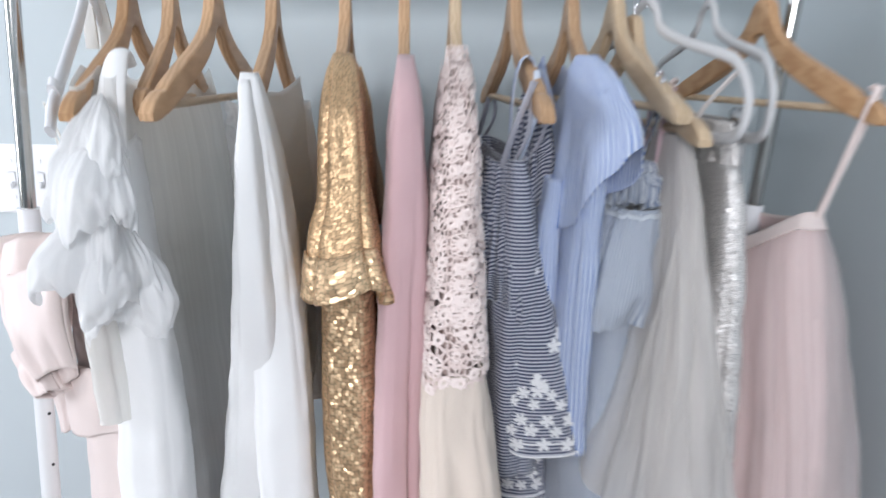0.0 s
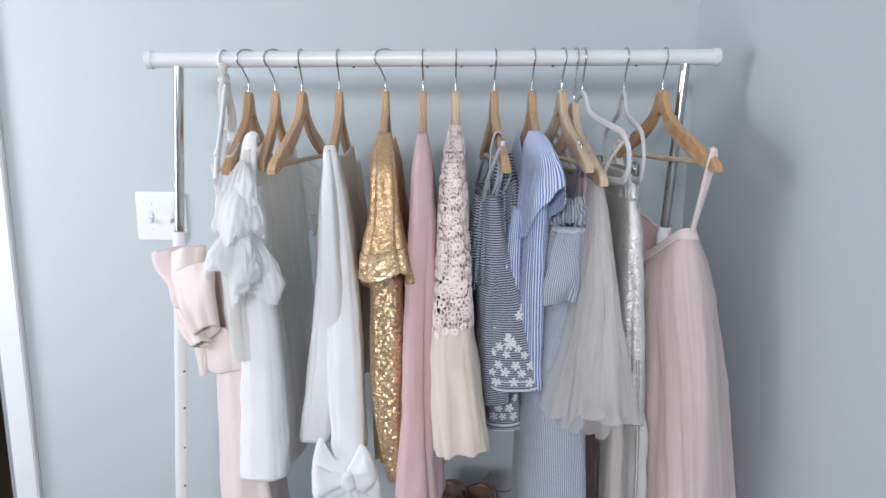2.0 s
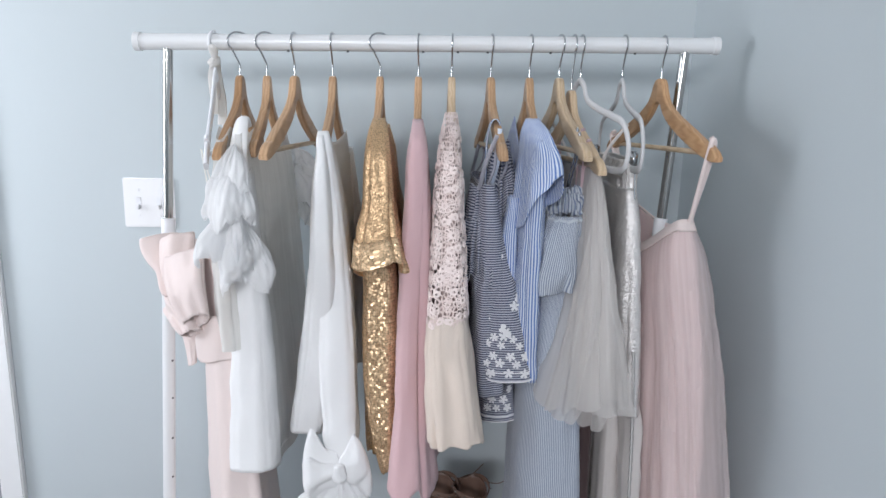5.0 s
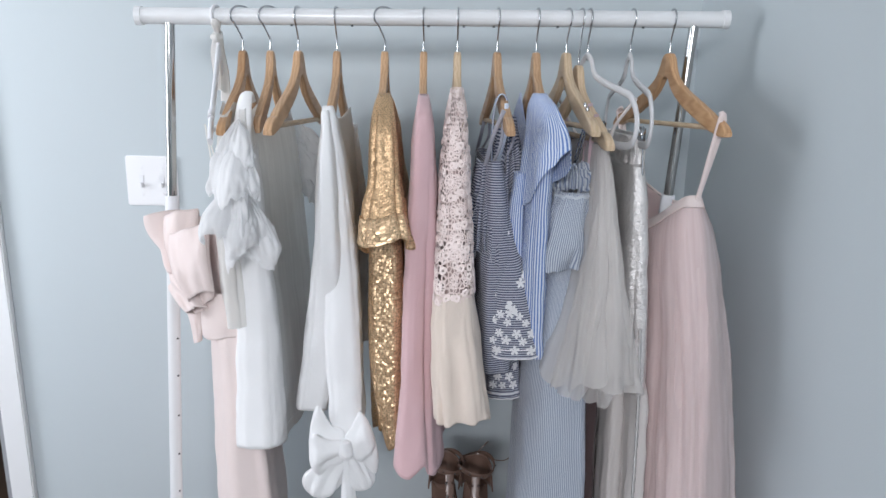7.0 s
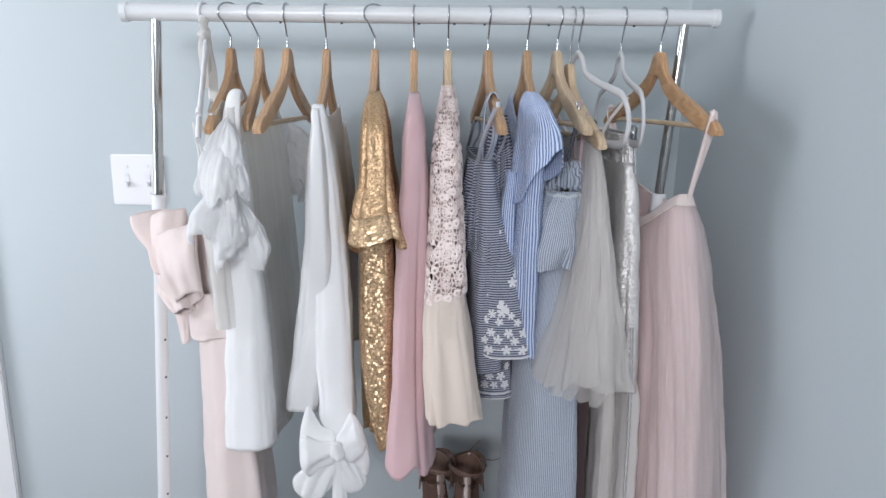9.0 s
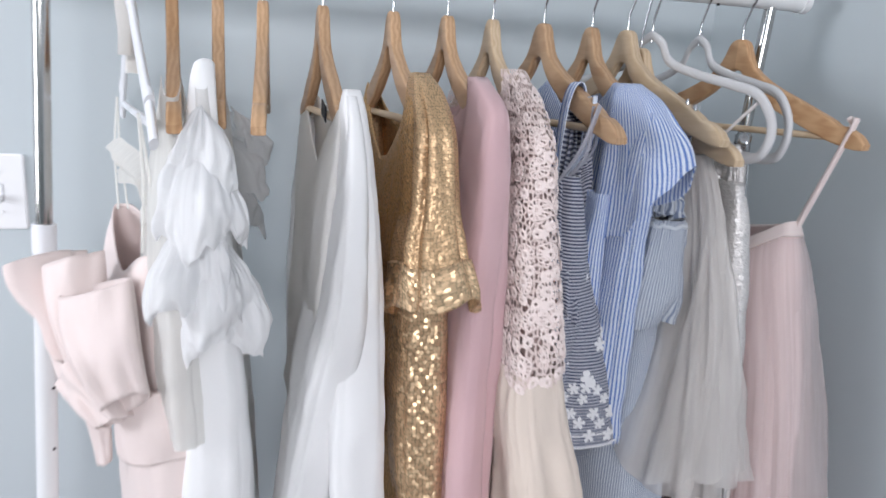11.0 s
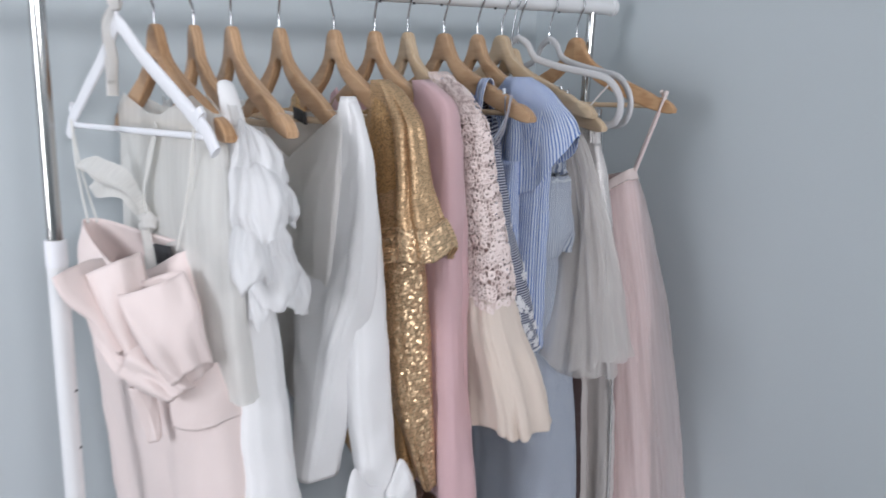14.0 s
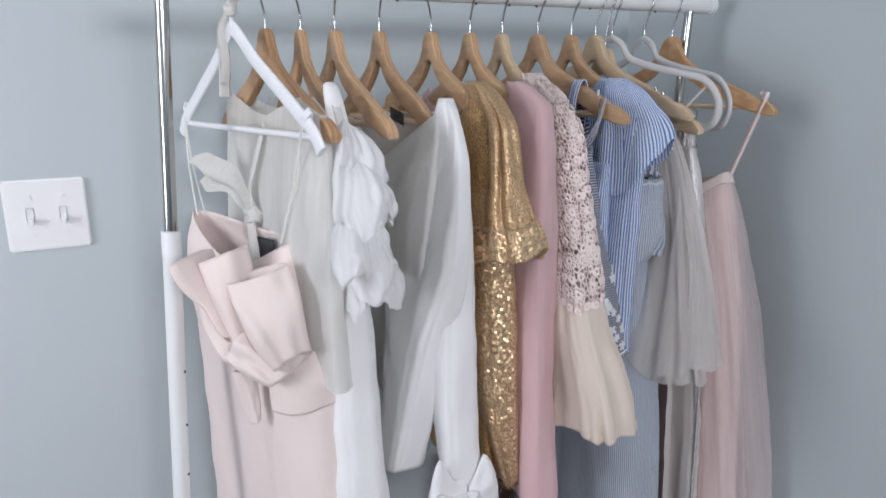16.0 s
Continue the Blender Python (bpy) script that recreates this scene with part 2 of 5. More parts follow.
def part(name, bm, material, parent=None, label="", thick=0.0, smooth=True):
    """Link a bmesh in world coordinates as one mesh, under a thing or a part of it."""
    me = bpy.data.meshes.new(name)
    if smooth:
        for f in bm.faces:
            f.smooth = True
    bm.to_mesh(me)
    bm.free()
    me.materials.append(material)
    ob = new(name, me)
    if parent is not None:
        ob.parent = parent
        ob.matrix_parent_inverse = base_of(parent).inverted()
    if label:
        ob["label"] = label
    if thick:
        md = ob.modifiers.new("thickness", "SOLIDIFY")
        md.thickness, md.offset = thick, 0.0
    return ob


def box_bm(lo, hi, bevel=0.0, m=None):
    bm = bmesh.new()
    bmesh.ops.create_cube(bm, size=1.0)
    c = [(a + b) / 2 for a, b in zip(lo, hi)]
    bmesh.ops.transform(bm, matrix=Matrix.Translation(c) @ Matrix.Diagonal((hi[0] - lo[0], hi[1] - lo[1], hi[2] - lo[2], 1)), verts=bm.verts)
    if bevel:
        bmesh.ops.bevel(bm, geom=bm.edges[:], offset=bevel, segments=2, affect="EDGES")
    if m is not None:
        bmesh.ops.transform(bm, matrix=m, verts=bm.verts)
    return bm


def tube_bm(points, rx, ry=None, n=12, closed=False, side=None, caps=True):
    """A tube along points. rx: half width along side, ry: half width across it; either may be one value for each point."""
    pts = [Vector(p) for p in points]
    ry = rx if ry is None else ry
    bm = bmesh.new()
    rings = []
    count = len(pts)
    prev = Vector(side) if side else None
    for i, p in enumerate(pts):
        a = pts[(i - 1) % count] if closed or i > 0 else p
        b = pts[(i + 1) % count] if closed or i < count - 1 else p
        t = (b - a).normalized()
        ref = prev if prev is not None else (Vector((1, 0, 0)) if abs(t.x) < 0.9 else Vector((0, 1, 0)))
        s = (ref - t * ref.dot(t)).normalized()
        if side is None:
            prev = s
        w = t.cross(s)
        ax = rx[i] if isinstance(rx, (list, tuple)) else rx
        ay = ry[i] if isinstance(ry, (list, tuple)) else ry
        rings.append([bm.verts.new(p + s * ax * math.cos(k * math.tau / n) + w * ay * math.sin(k * math.tau / n)) for k in range(n)])
    span = count if closed else count - 1
    for i in range(span):
        r, q = rings[i], rings[(i + 1) % count]
        for k in range(n):
            bm.faces.new((r[k], r[(k + 1) % n], q[(k + 1) % n], q[k]))
    if caps and not closed:
        for f in (bm.faces.new(rings[0][::-1]), bm.faces.new(rings[-1])):
            for e in f.edges:
                e.smooth = False
    bmesh.ops.recalc_face_normals(bm, faces=bm.faces[:])
    return bm


def spline(points, per=8):
    """Smooth points through the given ones."""
    p = [Vector(q) for q in points]
    p = [p[0] * 2 - p[1]] + p + [p[-1] * 2 - p[-2]]
    out = []
    for i in range(1, len(p) - 2):
        for k in range(per):
            t = k / per
            a, b, c, d = p[i - 1:i + 3]
            out.append(0.5 * ((2 * b) + (c - a) * t + (2 * a - 5 * b + 4 * c - d) * t * t + (3 * b - a - 3 * c + d) * t ** 3))
    return out + [p[-2]]


def ease(keys, z):
    """Keys (z, ...) from the top down, smoothly between."""
    if z >= keys[0][0]:
        return keys[0][1:]
    for i in range(len(keys) - 1):
        z0, z1 = keys[i][0], keys[i + 1][0]
        if z >= z1:
            t = (z0 - z) / max(z0 - z1, 1e-6)
            p, q = keys[max(i - 1, 0)], keys[min(i + 2, len(keys) - 1)]
            out = []
            for j in range(1, len(keys[0])):
                a, b = keys[i][j], keys[i + 1][j]
                ma = (b - p[j]) / max(p[0] - z1, 1e-6) * (z0 - z1)
                mb = (q[j] - a) / max(z0 - q[0], 1e-6) * (z0 - z1)
                if (b - a) * (a - p[j]) <= 0 and i > 0:
                    ma = 0
                if (q[j] - b) * (b - a) <= 0 and i < len(keys) - 2:
                    mb = 0
                h = t * t * (3 - 2 * t)
                out.append(a + (b - a) * h + ma * (t ** 3 - 2 * t * t + t) + mb * (t ** 3 - t * t))
            return out
    return keys[-1][1:]


class Drape:
    """Cloth hanging round a path. keys: (z, x, y, half width in x, half depth in y), from the top down.
    wave: the whole sheet sways in x; pleat: soft upright folds; hem: (slope towards the wall, ripple)."""

    def __init__(self, keys, wave=0.006, pleat=0.006, freq=2.6, seed=0, hem=(0.0, 0.0), square=0.6, start=0.15, sharp=0.15, yaw=0.0, top=None, low=None, fine=0.12, rim=None, crumple=0.0016):
        self.fine, self.rim, self.crumple = fine, rim, crumple
        self.keys, self.wave, self.pleat, self.freq, self.seed = keys, wave, pleat, freq, seed * 7.31
        self.hem, self.square, self.start, self.sharp, self.yaw = hem, square, start, sharp, yaw
        self.top, self.low, self.top_edge, self.low_edge = keys[0][0], keys[-1][0], top, low

    def at(self, u, v):
        z = self.top + (self.low - self.top) * v
        x, y, rx, ry = ease(self.keys, z)
        c, s = math.cos(u), math.sin(u)
        px = rx * math.copysign(abs(s) ** self.square, s)
        py = ry * math.copysign(abs(c) ** self.square, c)
        grow = min(1.0, max(0.0, (v - 0.02 - min(self.start, 0.0)) / (max(self.start, 0.0) + 0.35))) ** 0.8
        f = self.freq
        n = noise.noise(Vector((c * f + self.seed, s * f, v * 0.9 + self.seed)))
        n2 = noise.noise(Vector((c * f * 2.7 + self.seed, s * f * 2.7, v * 1.6 - self.seed)))
        fold = (1 - self.sharp) * n * 1.6 + self.sharp * (0.55 - abs(n) * 2.4) + self.fine * n2
        sway = noise.noise(Vector((py * 11 + self.seed, v * 1.1, self.seed * 1.7)))
        nx, ny = s / max(rx, 1e-4), c / max(ry, 1e-4)
        ln = math.hypot(nx, ny) or 1.0
        k = self.pleat * grow * fold
        q = Vector((py * 30 + px * 18 + self.seed, z * 21, px * 30 - self.seed))
        k += self.crumple * min(1.0, v * 8) * (1.6 * noise.noise(q) + 0.9 * (0.35 - abs(noise.noise(q * 1.7))))
        low = v * v
        dz = self.hem[0] * py * low + self.hem[1] * low * math.sin(3 * u + 2.2 * n)
        if self.top_edge:
            dz += (self.top_edge(y + py, s) - self.top) * (1 - v)
        if self.rim:
            dz += self.rim(u) * v ** 1.5
        if self.low_edge:
            dz += (self.low_edge(y + py) - self.low) * v
        return Vector((x + px + nx / ln * k + self.wave * grow * sway * 2 - (y + py - HY) * self.yaw, y + py + ny / ln * k, z + dz))

    def mesh(self, nu=112, nv=70, v0=0.0, v1=1.0, u0=0.0, u1=math.tau):
        bm = bmesh.new()
        uvl = bm.loops.layers.uv.new("UVMap")
        whole = abs(u1 - u0 - math.tau) < 1e-4
        cols = nu if whole else nu + 1
        rows = []
        mid = [self.at(u0 + (u1 - u0) * i / nu, v0 + (v1 - v0) * 0.55) for i in range(nu + 1)]
        run = [0.0]
        for p, q in zip(mid, mid[1:]):
            run.append(run[-1] + (q - p).length)
        for j in range(nv + 1):
            v = v0 + (v1 - v0) * j / nv
            rows.append([bm.verts.new(self.at(u0 + (u1 - u0) * i / nu, v)) for i in range(cols)])
        for j in range(nv):
            for i in range(nu):
                a, b = i, (i + 1) % cols
                f = bm.faces.new((rows[j][a], rows[j + 1][a], rows[j + 1][b], rows[j][b]))
                for lp, (ii, jj) in zip(f.loops, ((i, j), (i, j + 1), (i + 1, j + 1), (i + 1, j))):
                    lp[uvl].uv = (run[ii], (self.top - self.low) * (v0 + (v1 - v0) * jj / nv))
        return bm


def grid_bm(fn, nu, nv, su=1.0, sv=1.0):
    """A sheet from fn(a, b), a and b from 0 to 1."""
    bm = bmesh.new()
    uvl = bm.loops.layers.uv.new("UVMap")
    rows = [[bm.verts.new(fn(i / nu, j / nv)) for i in range(nu + 1)] for j in range(nv + 1)]
    for j in range(nv):
        for i in range(nu):
            f = bm.faces.new((rows[j][i], rows[j + 1][i], rows[j + 1][i + 1], rows[j][i + 1]))
            for lp, (ii, jj) in zip(f.loops, ((i, j), (i, j + 1), (i + 1, j + 1), (i + 1, j))):
                lp[uvl].uv = (su * ii / nu, sv * jj / nv)
    return bm


def puff_bm(a, b, wide, deep, up=(0, 0, 1), pinch=0.25, seed=0, crease=0.25, n=28):
    """A puffed loop of cloth from a (pinched) to b (wide, rounded): the loop of a bow."""
    a, b, up = Vector(a), Vector(b), Vector(up)
    d = b - a
    w = (up - d.normalized() * up.dot(d.normalized())).normalized()
    o = d.normalized().cross(w)

    def fn(p, q):
        ang = p * math.tau
        r = pinch + (1 - pinch) * min(1.0, q * 1.35) ** 0.8
        end = math.sqrt(max(0.0, 1 - max(0.0, (q - 0.62) / 0.38) ** 2.4))
        start = min(1.0, q / 0.06) ** 0.5
        k = 1 + crease * noise.noise(Vector((math.cos(ang) * 1.6 + seed, math.sin(ang) * 1.6, q * 1.6 + seed)))
        k += 0.10 * (1 - q) * math.sin(5 * ang + seed) + 0.05 * math.sin(3 * ang + 4 * q + seed)
        return a + d * q + (w * wide * k * math.cos(ang) + o * deep * k * math.sin(ang)) * r * end * start

    return grid_bm(fn, n, 26, 0.2, 0.2)


def roll_bm(a, b, wide, deep, up, seed=0, pinch=0.8, bend=0.0, cant=0.0, wrinkle=0.10):
    """A flattened open loop of heavy cloth from a to b, its ends cut on the cant."""
    a, b, up = Vector(a), Vector(b), Vector(up)
    d = b - a
    e = d.normalized()
    w = (up - e * up.dot(e)).normalized()
    o = e.cross(w)

    def fn(p, q):
        ang = p * math.tau
        c, sn = math.cos(ang), math.sin(ang)
        r = pinch + (1 - pinch) * q
        n = noise.noise(Vector((c * 1.2 + seed, sn * 0.6, q * 1.5 + seed)))
        x = wide * r * math.copysign(abs(c) ** 0.85, c)
        y = deep * (math.copysign(abs(sn) ** 0.8, sn) * (1 + wrinkle * 2 * n) + wrinkle * 3 * n)
        return a + d * q + e * (cant * c * q) + w * x + o * (y + bend * math.sin(math.pi * q))
    return grid_bm(fn, 48, 20, 0.2, 0.2)


# ---- the room ----
def wall_box(name, lo, hi, material, label="", kind="structure"):
    ob = part(name, box_bm(lo, hi), material, None, smooth=False)
    return tagged(ob, label or "plain painted wall", "wall", "", kind)


DOOR_L, DOOR_R, DOOR_H = -1.835, -1.022, 2.05
T = 0.12
wall_box("wall_north", (DOOR_R, WALL_Y, 0), (WALL_X + T, WALL_Y + T, 2.44), M_WALL, "pale blue-grey painted plaster wall")
wall_box("wall_north_beyond_door", (-2.72, WALL_Y, 0), (DOOR_L, WALL_Y + T, 2.44), M_WALL, "pale blue-grey painted plaster wall")
wall_box("wall_north_over_door", (DOOR_L, WALL_Y, DOOR_H), (DOOR_R, WALL_Y + T, 2.44), M_WALL, "pale blue-grey painted plaster wall")
wall_box("wall_east", (WALL_X, -2.52, 0), (WALL_X + T, WALL_Y, 2.44), M_WALL, "pale blue-grey painted side wall")
# rear wall with a window, and the side wall with another
wall_box("wall_south_low", (-2.72, -2.52, 0), (WALL_X, -2.40, 1.60), M_WALL)
wall_box("wall_south_top", (-2.72, -2.52, 2.22), (WALL_X, -2.40, 2.44), M_WALL)
wall_box("wall_south_end", (-0.18, -2.52, 1.60), (WALL_X, -2.40, 2.22), M_WALL)
wall_box("wall_south_corner", (-2.72, -2.52, 1.60), (-1.52, -2.40, 2.22), M_WALL)
wall_box("wall_west_low", (-2.17, -2.40, 0), (-2.05, WALL_Y, 0.90), M_WALL)
wall_box("wall_west_top", (-2.17, -2.40, 2.10), (-2.05, WALL_Y, 2.44), M_WALL)
wall_box("wall_west_far", (-2.17, 0.90, 0.90), (-2.05, WALL_Y, 2.10), M_WALL)
wall_box("wall_west_near", (-2.17, -2.40, 0.90), (-2.05, -0.20, 2.10), M_WALL)
tagged(part("floor", box_bm((-2.72, -2.52, -0.1), (WALL_X + T, 3.2, 0.0)), M_FLOOR, smooth=False), "dark brown wooden floor", "floor", "", "structure")
tagged(part("ceiling", box_bm((-2.72, -2.52, 2.44), (WALL_X + T, 3.2, 2.54)), M_CEIL, smooth=False), "white painted ceiling", "ceiling", "", "structure")
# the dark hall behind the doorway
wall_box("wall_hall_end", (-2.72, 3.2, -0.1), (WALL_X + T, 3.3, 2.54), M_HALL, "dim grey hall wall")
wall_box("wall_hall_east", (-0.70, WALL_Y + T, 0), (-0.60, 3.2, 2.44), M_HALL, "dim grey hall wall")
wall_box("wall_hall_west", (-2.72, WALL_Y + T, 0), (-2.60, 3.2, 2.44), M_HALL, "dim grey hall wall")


def casing_profile(x0, x1, z0, z1, y):
    return box_bm((x0, y - 0.018, z0), (x1, y, z1), 0.003)


door = thing("door_1", (-1.43, WALL_Y, 0), "white painted door casing round a dark open doorway", "door frame", "", "structure")
part("casing", casing_profile(-1.022, -0.966, 0, DOOR_H + 0.056, WALL_Y), M_TRIM, door, smooth=False)
part("casing", casing_profile(DOOR_L - 0.056, DOOR_L, 0, DOOR_H + 0.056, WALL_Y), M_TRIM, door, smooth=False)
part("head_casing", box_bm((DOOR_L, WALL_Y - 0.014, DOOR_H), (DOOR_R, WALL_Y, DOOR_H + 0.056), 0.003), M_TRIM, door, smooth=False)
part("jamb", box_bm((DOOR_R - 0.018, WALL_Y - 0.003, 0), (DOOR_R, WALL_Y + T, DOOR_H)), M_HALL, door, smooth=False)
part("strike_plate", box_bm((DOOR_R - 0.0215, WALL_Y + 0.004, 0.90), (DOOR_R - 0.0185, WALL_Y + 0.03, 0.96), 0.001), M_HOOK, door, "steel strike plate", smooth=False)

# ---- light switch ----
sw = thing("light_switch", (-0.617, WALL_Y, 1.20), "white two-gang light switch plate with toggles", "light switch")
part("plate", box_bm((-0.675, WALL_Y - 0.006, 1.143), (-0.559, WALL_Y - 0.0005, 1.257), 0.0028), M_PLATE, sw, smooth=False)
for sx in (-0.640, -0.594):
    part("toggle_recess", box_bm((sx - 0.0055, WALL_Y - 0.0068, 1.188), (sx + 0.0055, WALL_Y - 0.005, 1.212), 0.0008), M_PLASTIC, sw, smooth=False)
    part("toggle", box_bm((sx - 0.004, WALL_Y - 0.019, 1.186), (sx + 0.004, WALL_Y - 0.006, 1.196), 0.0015), M_PLATE, sw, smooth=False)
    for sz in (1.170, 1.230):
        part("screw", tube_bm([(sx, WALL_Y - 0.0075, sz), (sx, WALL_Y - 0.005, sz)], 0.003), M_PLATE, sw)

# ---- garment rack ----
BAR_Y = 0.992


def bar_z(x):
    return 1.5385 + 0.0165 * x


rack = thing("garment_rack", (0.0, BAR_Y, 0.0), "white metal garment rack with chrome telescopic posts", "clothes rack")
BL, BR = (-0.505, BAR_Y, bar_z(-0.505)), (0.546, BAR_Y, bar_z(0.546))
part("top_bar", tube_bm([BL, BR], 0.0145, n=28), M_RACK, rack)
part("end_cap", tube_bm([(BL[0] - 0.003, BAR_Y, BL[2]), (BL[0] + 0.008, BAR_Y, BL[2])], 0.0165, n=28), M_RACK, rack)
part("end_cap", tube_bm([(BR[0] - 0.008, BAR_Y, BR[2]), (BR[0] + 0.003, BAR_Y, BR[2])], 0.0165, n=28), M_RACK, rack)
for x0, lean in ((-0.4505, 0.055), (0.489, 0.055)):
    z0 = bar_z(x0)

    def px(z, x0=x0, z0=z0, lean=lean):
        return x0 - (z0 - z) * lean
    zj = 1.208 if x0 < 0 else 1.224
    part("chrome_post", tube_bm([(px(z0 - 0.012), BAR_Y, z0 - 0.012), (px(zj), BAR_Y, zj)], 0.0088, n=20), M_CHROME, rack, "polished chrome upper post")
    part("post_collar", tube_bm([(px(zj + 0.003), BAR_Y, zj + 0.003), (px(zj - 0.03), BAR_Y, zj - 0.03)], 0.0128, n=24), M_PLASTIC, rack, "white plastic collar")
    part("lower_post", tube_bm([(px(zj - 0.028), BAR_Y, zj - 0.028), (px(0.09), BAR_Y, 0.09)], 0.0120, n=24), M_RACK, rack)
    for hz in (1.010, 0.929, 0.851, 0.765, 0.680, 0.595):
        part("height_hole", tube_bm([(px(hz) + 0.0098, BAR_Y - 0.0078, hz), (px(hz) + 0.0088, BAR_Y - 0.0062, hz)], 0.0021, n=10), M_BLACK, rack)
    part("foot_bar", tube_bm([(px(0.08), BAR_Y - 0.21, 0.08), (px(0.08), BAR_Y + 0.21, 0.08)], 0.012, n=16), M_RACK, rack)
    for fy in (-0.19, 0.19):
        part("caster", tube_bm([(px(0.08) - 0.01, BAR_Y + fy, 0.033), (px(0.08) + 0.01, BAR_Y + fy, 0.033)], 0.033, n=20), M_BLACK, rack)
SHELF_Z = 0.445
part("lower_shelf", box_bm((-0.49, BAR_Y - 0.12, SHELF_Z - 0.012), (0.42, BAR_Y + 0.12, SHELF_Z), 0.003), M_RACK, rack, smooth=False)
for bx in (-0.235, -0.128, 0.008, 0.071, 0.125, 0.240, 0.395):
    part("bar_rivet", tube_bm([(bx, BAR_Y - 0.004, bar_z(bx) - 0.0165), (bx, BAR_Y - 0.004, bar_z(bx) - 0.0135)], 0.0022, n=10), M_BLACK, rack)

# ---- hangers ----


def hook_points(yaw, x, z, r=0.0178):
    """Wire from the hanger's top, round the front of the bar and over it."""
    zb = bar_z(x)
    d = Vector((math.sin(yaw), math.cos(yaw), 0))
    r = r / max(0.6, math.cos(yaw))
    p = [Vector((x, HY, z - 0.01)), Vector((x, HY, z + 0.012)), Vector((x, HY, z + 0.02))]
    for a in range(232, 14, -14):
        p.append(Vector((x, HY, zb)) + d * r * math.cos(radians(a)) + Vector((0, 0, 0.0175 * math.sin(radians(a)))))
    return spline(p, 3)


def arm_bm(sgn, thick=0.0068, reach=1.0):
    """One wooden arm and half of the neck, about the hanger's top."""
    up = spline([(0, 0, 0.0), (0, 0.009, -0.0015), (0, 0.016, -0.008), (0, 0.022, -0.022), (0, 0.036, -0.042), (0, 0.070, -0.063),
                 (0, 0.120, -0.084), (0, 0.165, -0.103), (0, 0.178, -0.1105), (0, 0.190, -0.1125), (0, 0.207, -0.121), (0, 0.216, -0.131)], 4)
    lo = spline([(0, 0, -0.043), (0, 0.010, -0.046), (0, 0.018, -0.055), (0, 0.028, -0.066), (0, 0.045, -0.079), (0, 0.075, -0.0955),
                 (0, 0.120, -0.1145), (0, 0.160, -0.1295), (0, 0.178, -0.1345), (0, 0.190, -0.1375), (0, 0.205, -0.1395), (0, 0.2145, -0.1385)], 4)
    bm = bmesh.new()
    rows = []
    for a, b in zip(up, lo):
        c, h = (a + b) / 2, (a - b) / 2
        ring = []
        for k in range(20):
            g = (k + 0.5) * math.tau / 20
            cs, sn = math.cos(g), math.sin(g)
            ring.append(bm.verts.new(Vector((thick * math.copysign(abs(sn) ** 0.28, sn), sgn * c.y * reach, c.z)) + Vector((0, sgn * h.y, h.z)) * math.copysign(abs(cs) ** 0.34, cs)))
        rows.append(ring)
    for r, q in zip(rows, rows[1:]):
        for k in range(20):
            bm.faces.new((r[k], r[(k + 1) % 20], q[(k + 1) % 20], q[k]))
    for e in bm.faces.new(rows[-1]).edges:
        e.smooth = False
    bmesh.ops.recalc_face_normals(bm, faces=bm.faces[:])
    return bm


def wooden_hanger(x, z, yaw, hook_yaw, material, label, reach=1.0):
    m = Matrix.Translation((x, HY, z)) @ Matrix.Rotation(yaw, 4, "Z")
    h = thing("wooden_hanger", (x, HY, z), label, "clothes hanger", "hangers on the rack")
    for sgn in (-1, 1):
        bm = arm_bm(sgn, 0.0068, reach)
        bmesh.ops.transform(bm, matrix=m, verts=bm.verts)
        part("arm", bm, material, h)
    part("trouser_rod", tube_bm([m @ Vector((0, -0.186 * reach, -0.126)), m @ Vector((0, 0.186 * reach, -0.126))], 0.0046, n=12), M_WOODP, h, "pale wooden rod")
    part("hook", tube_bm(hook_points(hook_yaw, x, z), 0.0017, n=8), M_HOOK, h, "steel wire hook")
    return h


HX = [-0.368, -0.324, -0.275, -0.225, -0.156, -0.070, 0.0, 0.061, 0.133, 0.204, 0.259, 0.283, 0.298, 0.376, 0.449]


def hang_z(x):
    return 1.4805 + 0.0155 * x


WOODEN = [(1, 0.075, 0.7, M_WOODR, "honey beech wooden hanger behind the white plastic one"), (2, 0.02, 0.7, M_WOOD, "beech wooden hanger with a white ruffled dress"),
          (3, -0.055, 0.15, M_WOOD, "beech wooden hanger with a thin pale rod"), (4, 0.02, 0.1, M_WOOD, "beech wooden hanger carrying a white blouse"),
          (5, 0.0, 0.8, M_WOOD, "beech wooden hanger under gold sequins"), (6, 0.0, 0.1, M_WOOD, "beech wooden hanger carrying a pink dress"),
          (7, 0.0, 0.05, M_WOODP, "pale wooden hanger carrying a lace blouse"), (8, 0.02, -0.05, M_WOOD, "beech wooden hanger with looped grey straps"),
          (9, 0.0, -0.05, M_WOOD, "beech wooden hanger carrying a striped blue dress"), (10, 0.05, -0.2, M_WOODP, "pale wooden hanger with a silver chain strap"),
          (11, 0.05, -0.1, M_WOODP, "pale wooden hanger behind another"), (14, 0.13, 0.0, M_WOODR, "honey beech hanger with a pink skirt looped on")]
for i, yaw, hy, mat, label in WOODEN:
    wooden_hanger(HX[i], hang_z(HX[i]) - (0.022 if i == 11 else 0.0), yaw, hy, mat, label, {2: 0.66, 4: 0.80, 5: 0.86, 6: 0.84, 7: 0.78, 9: 0.86}.get(i, 1.0))


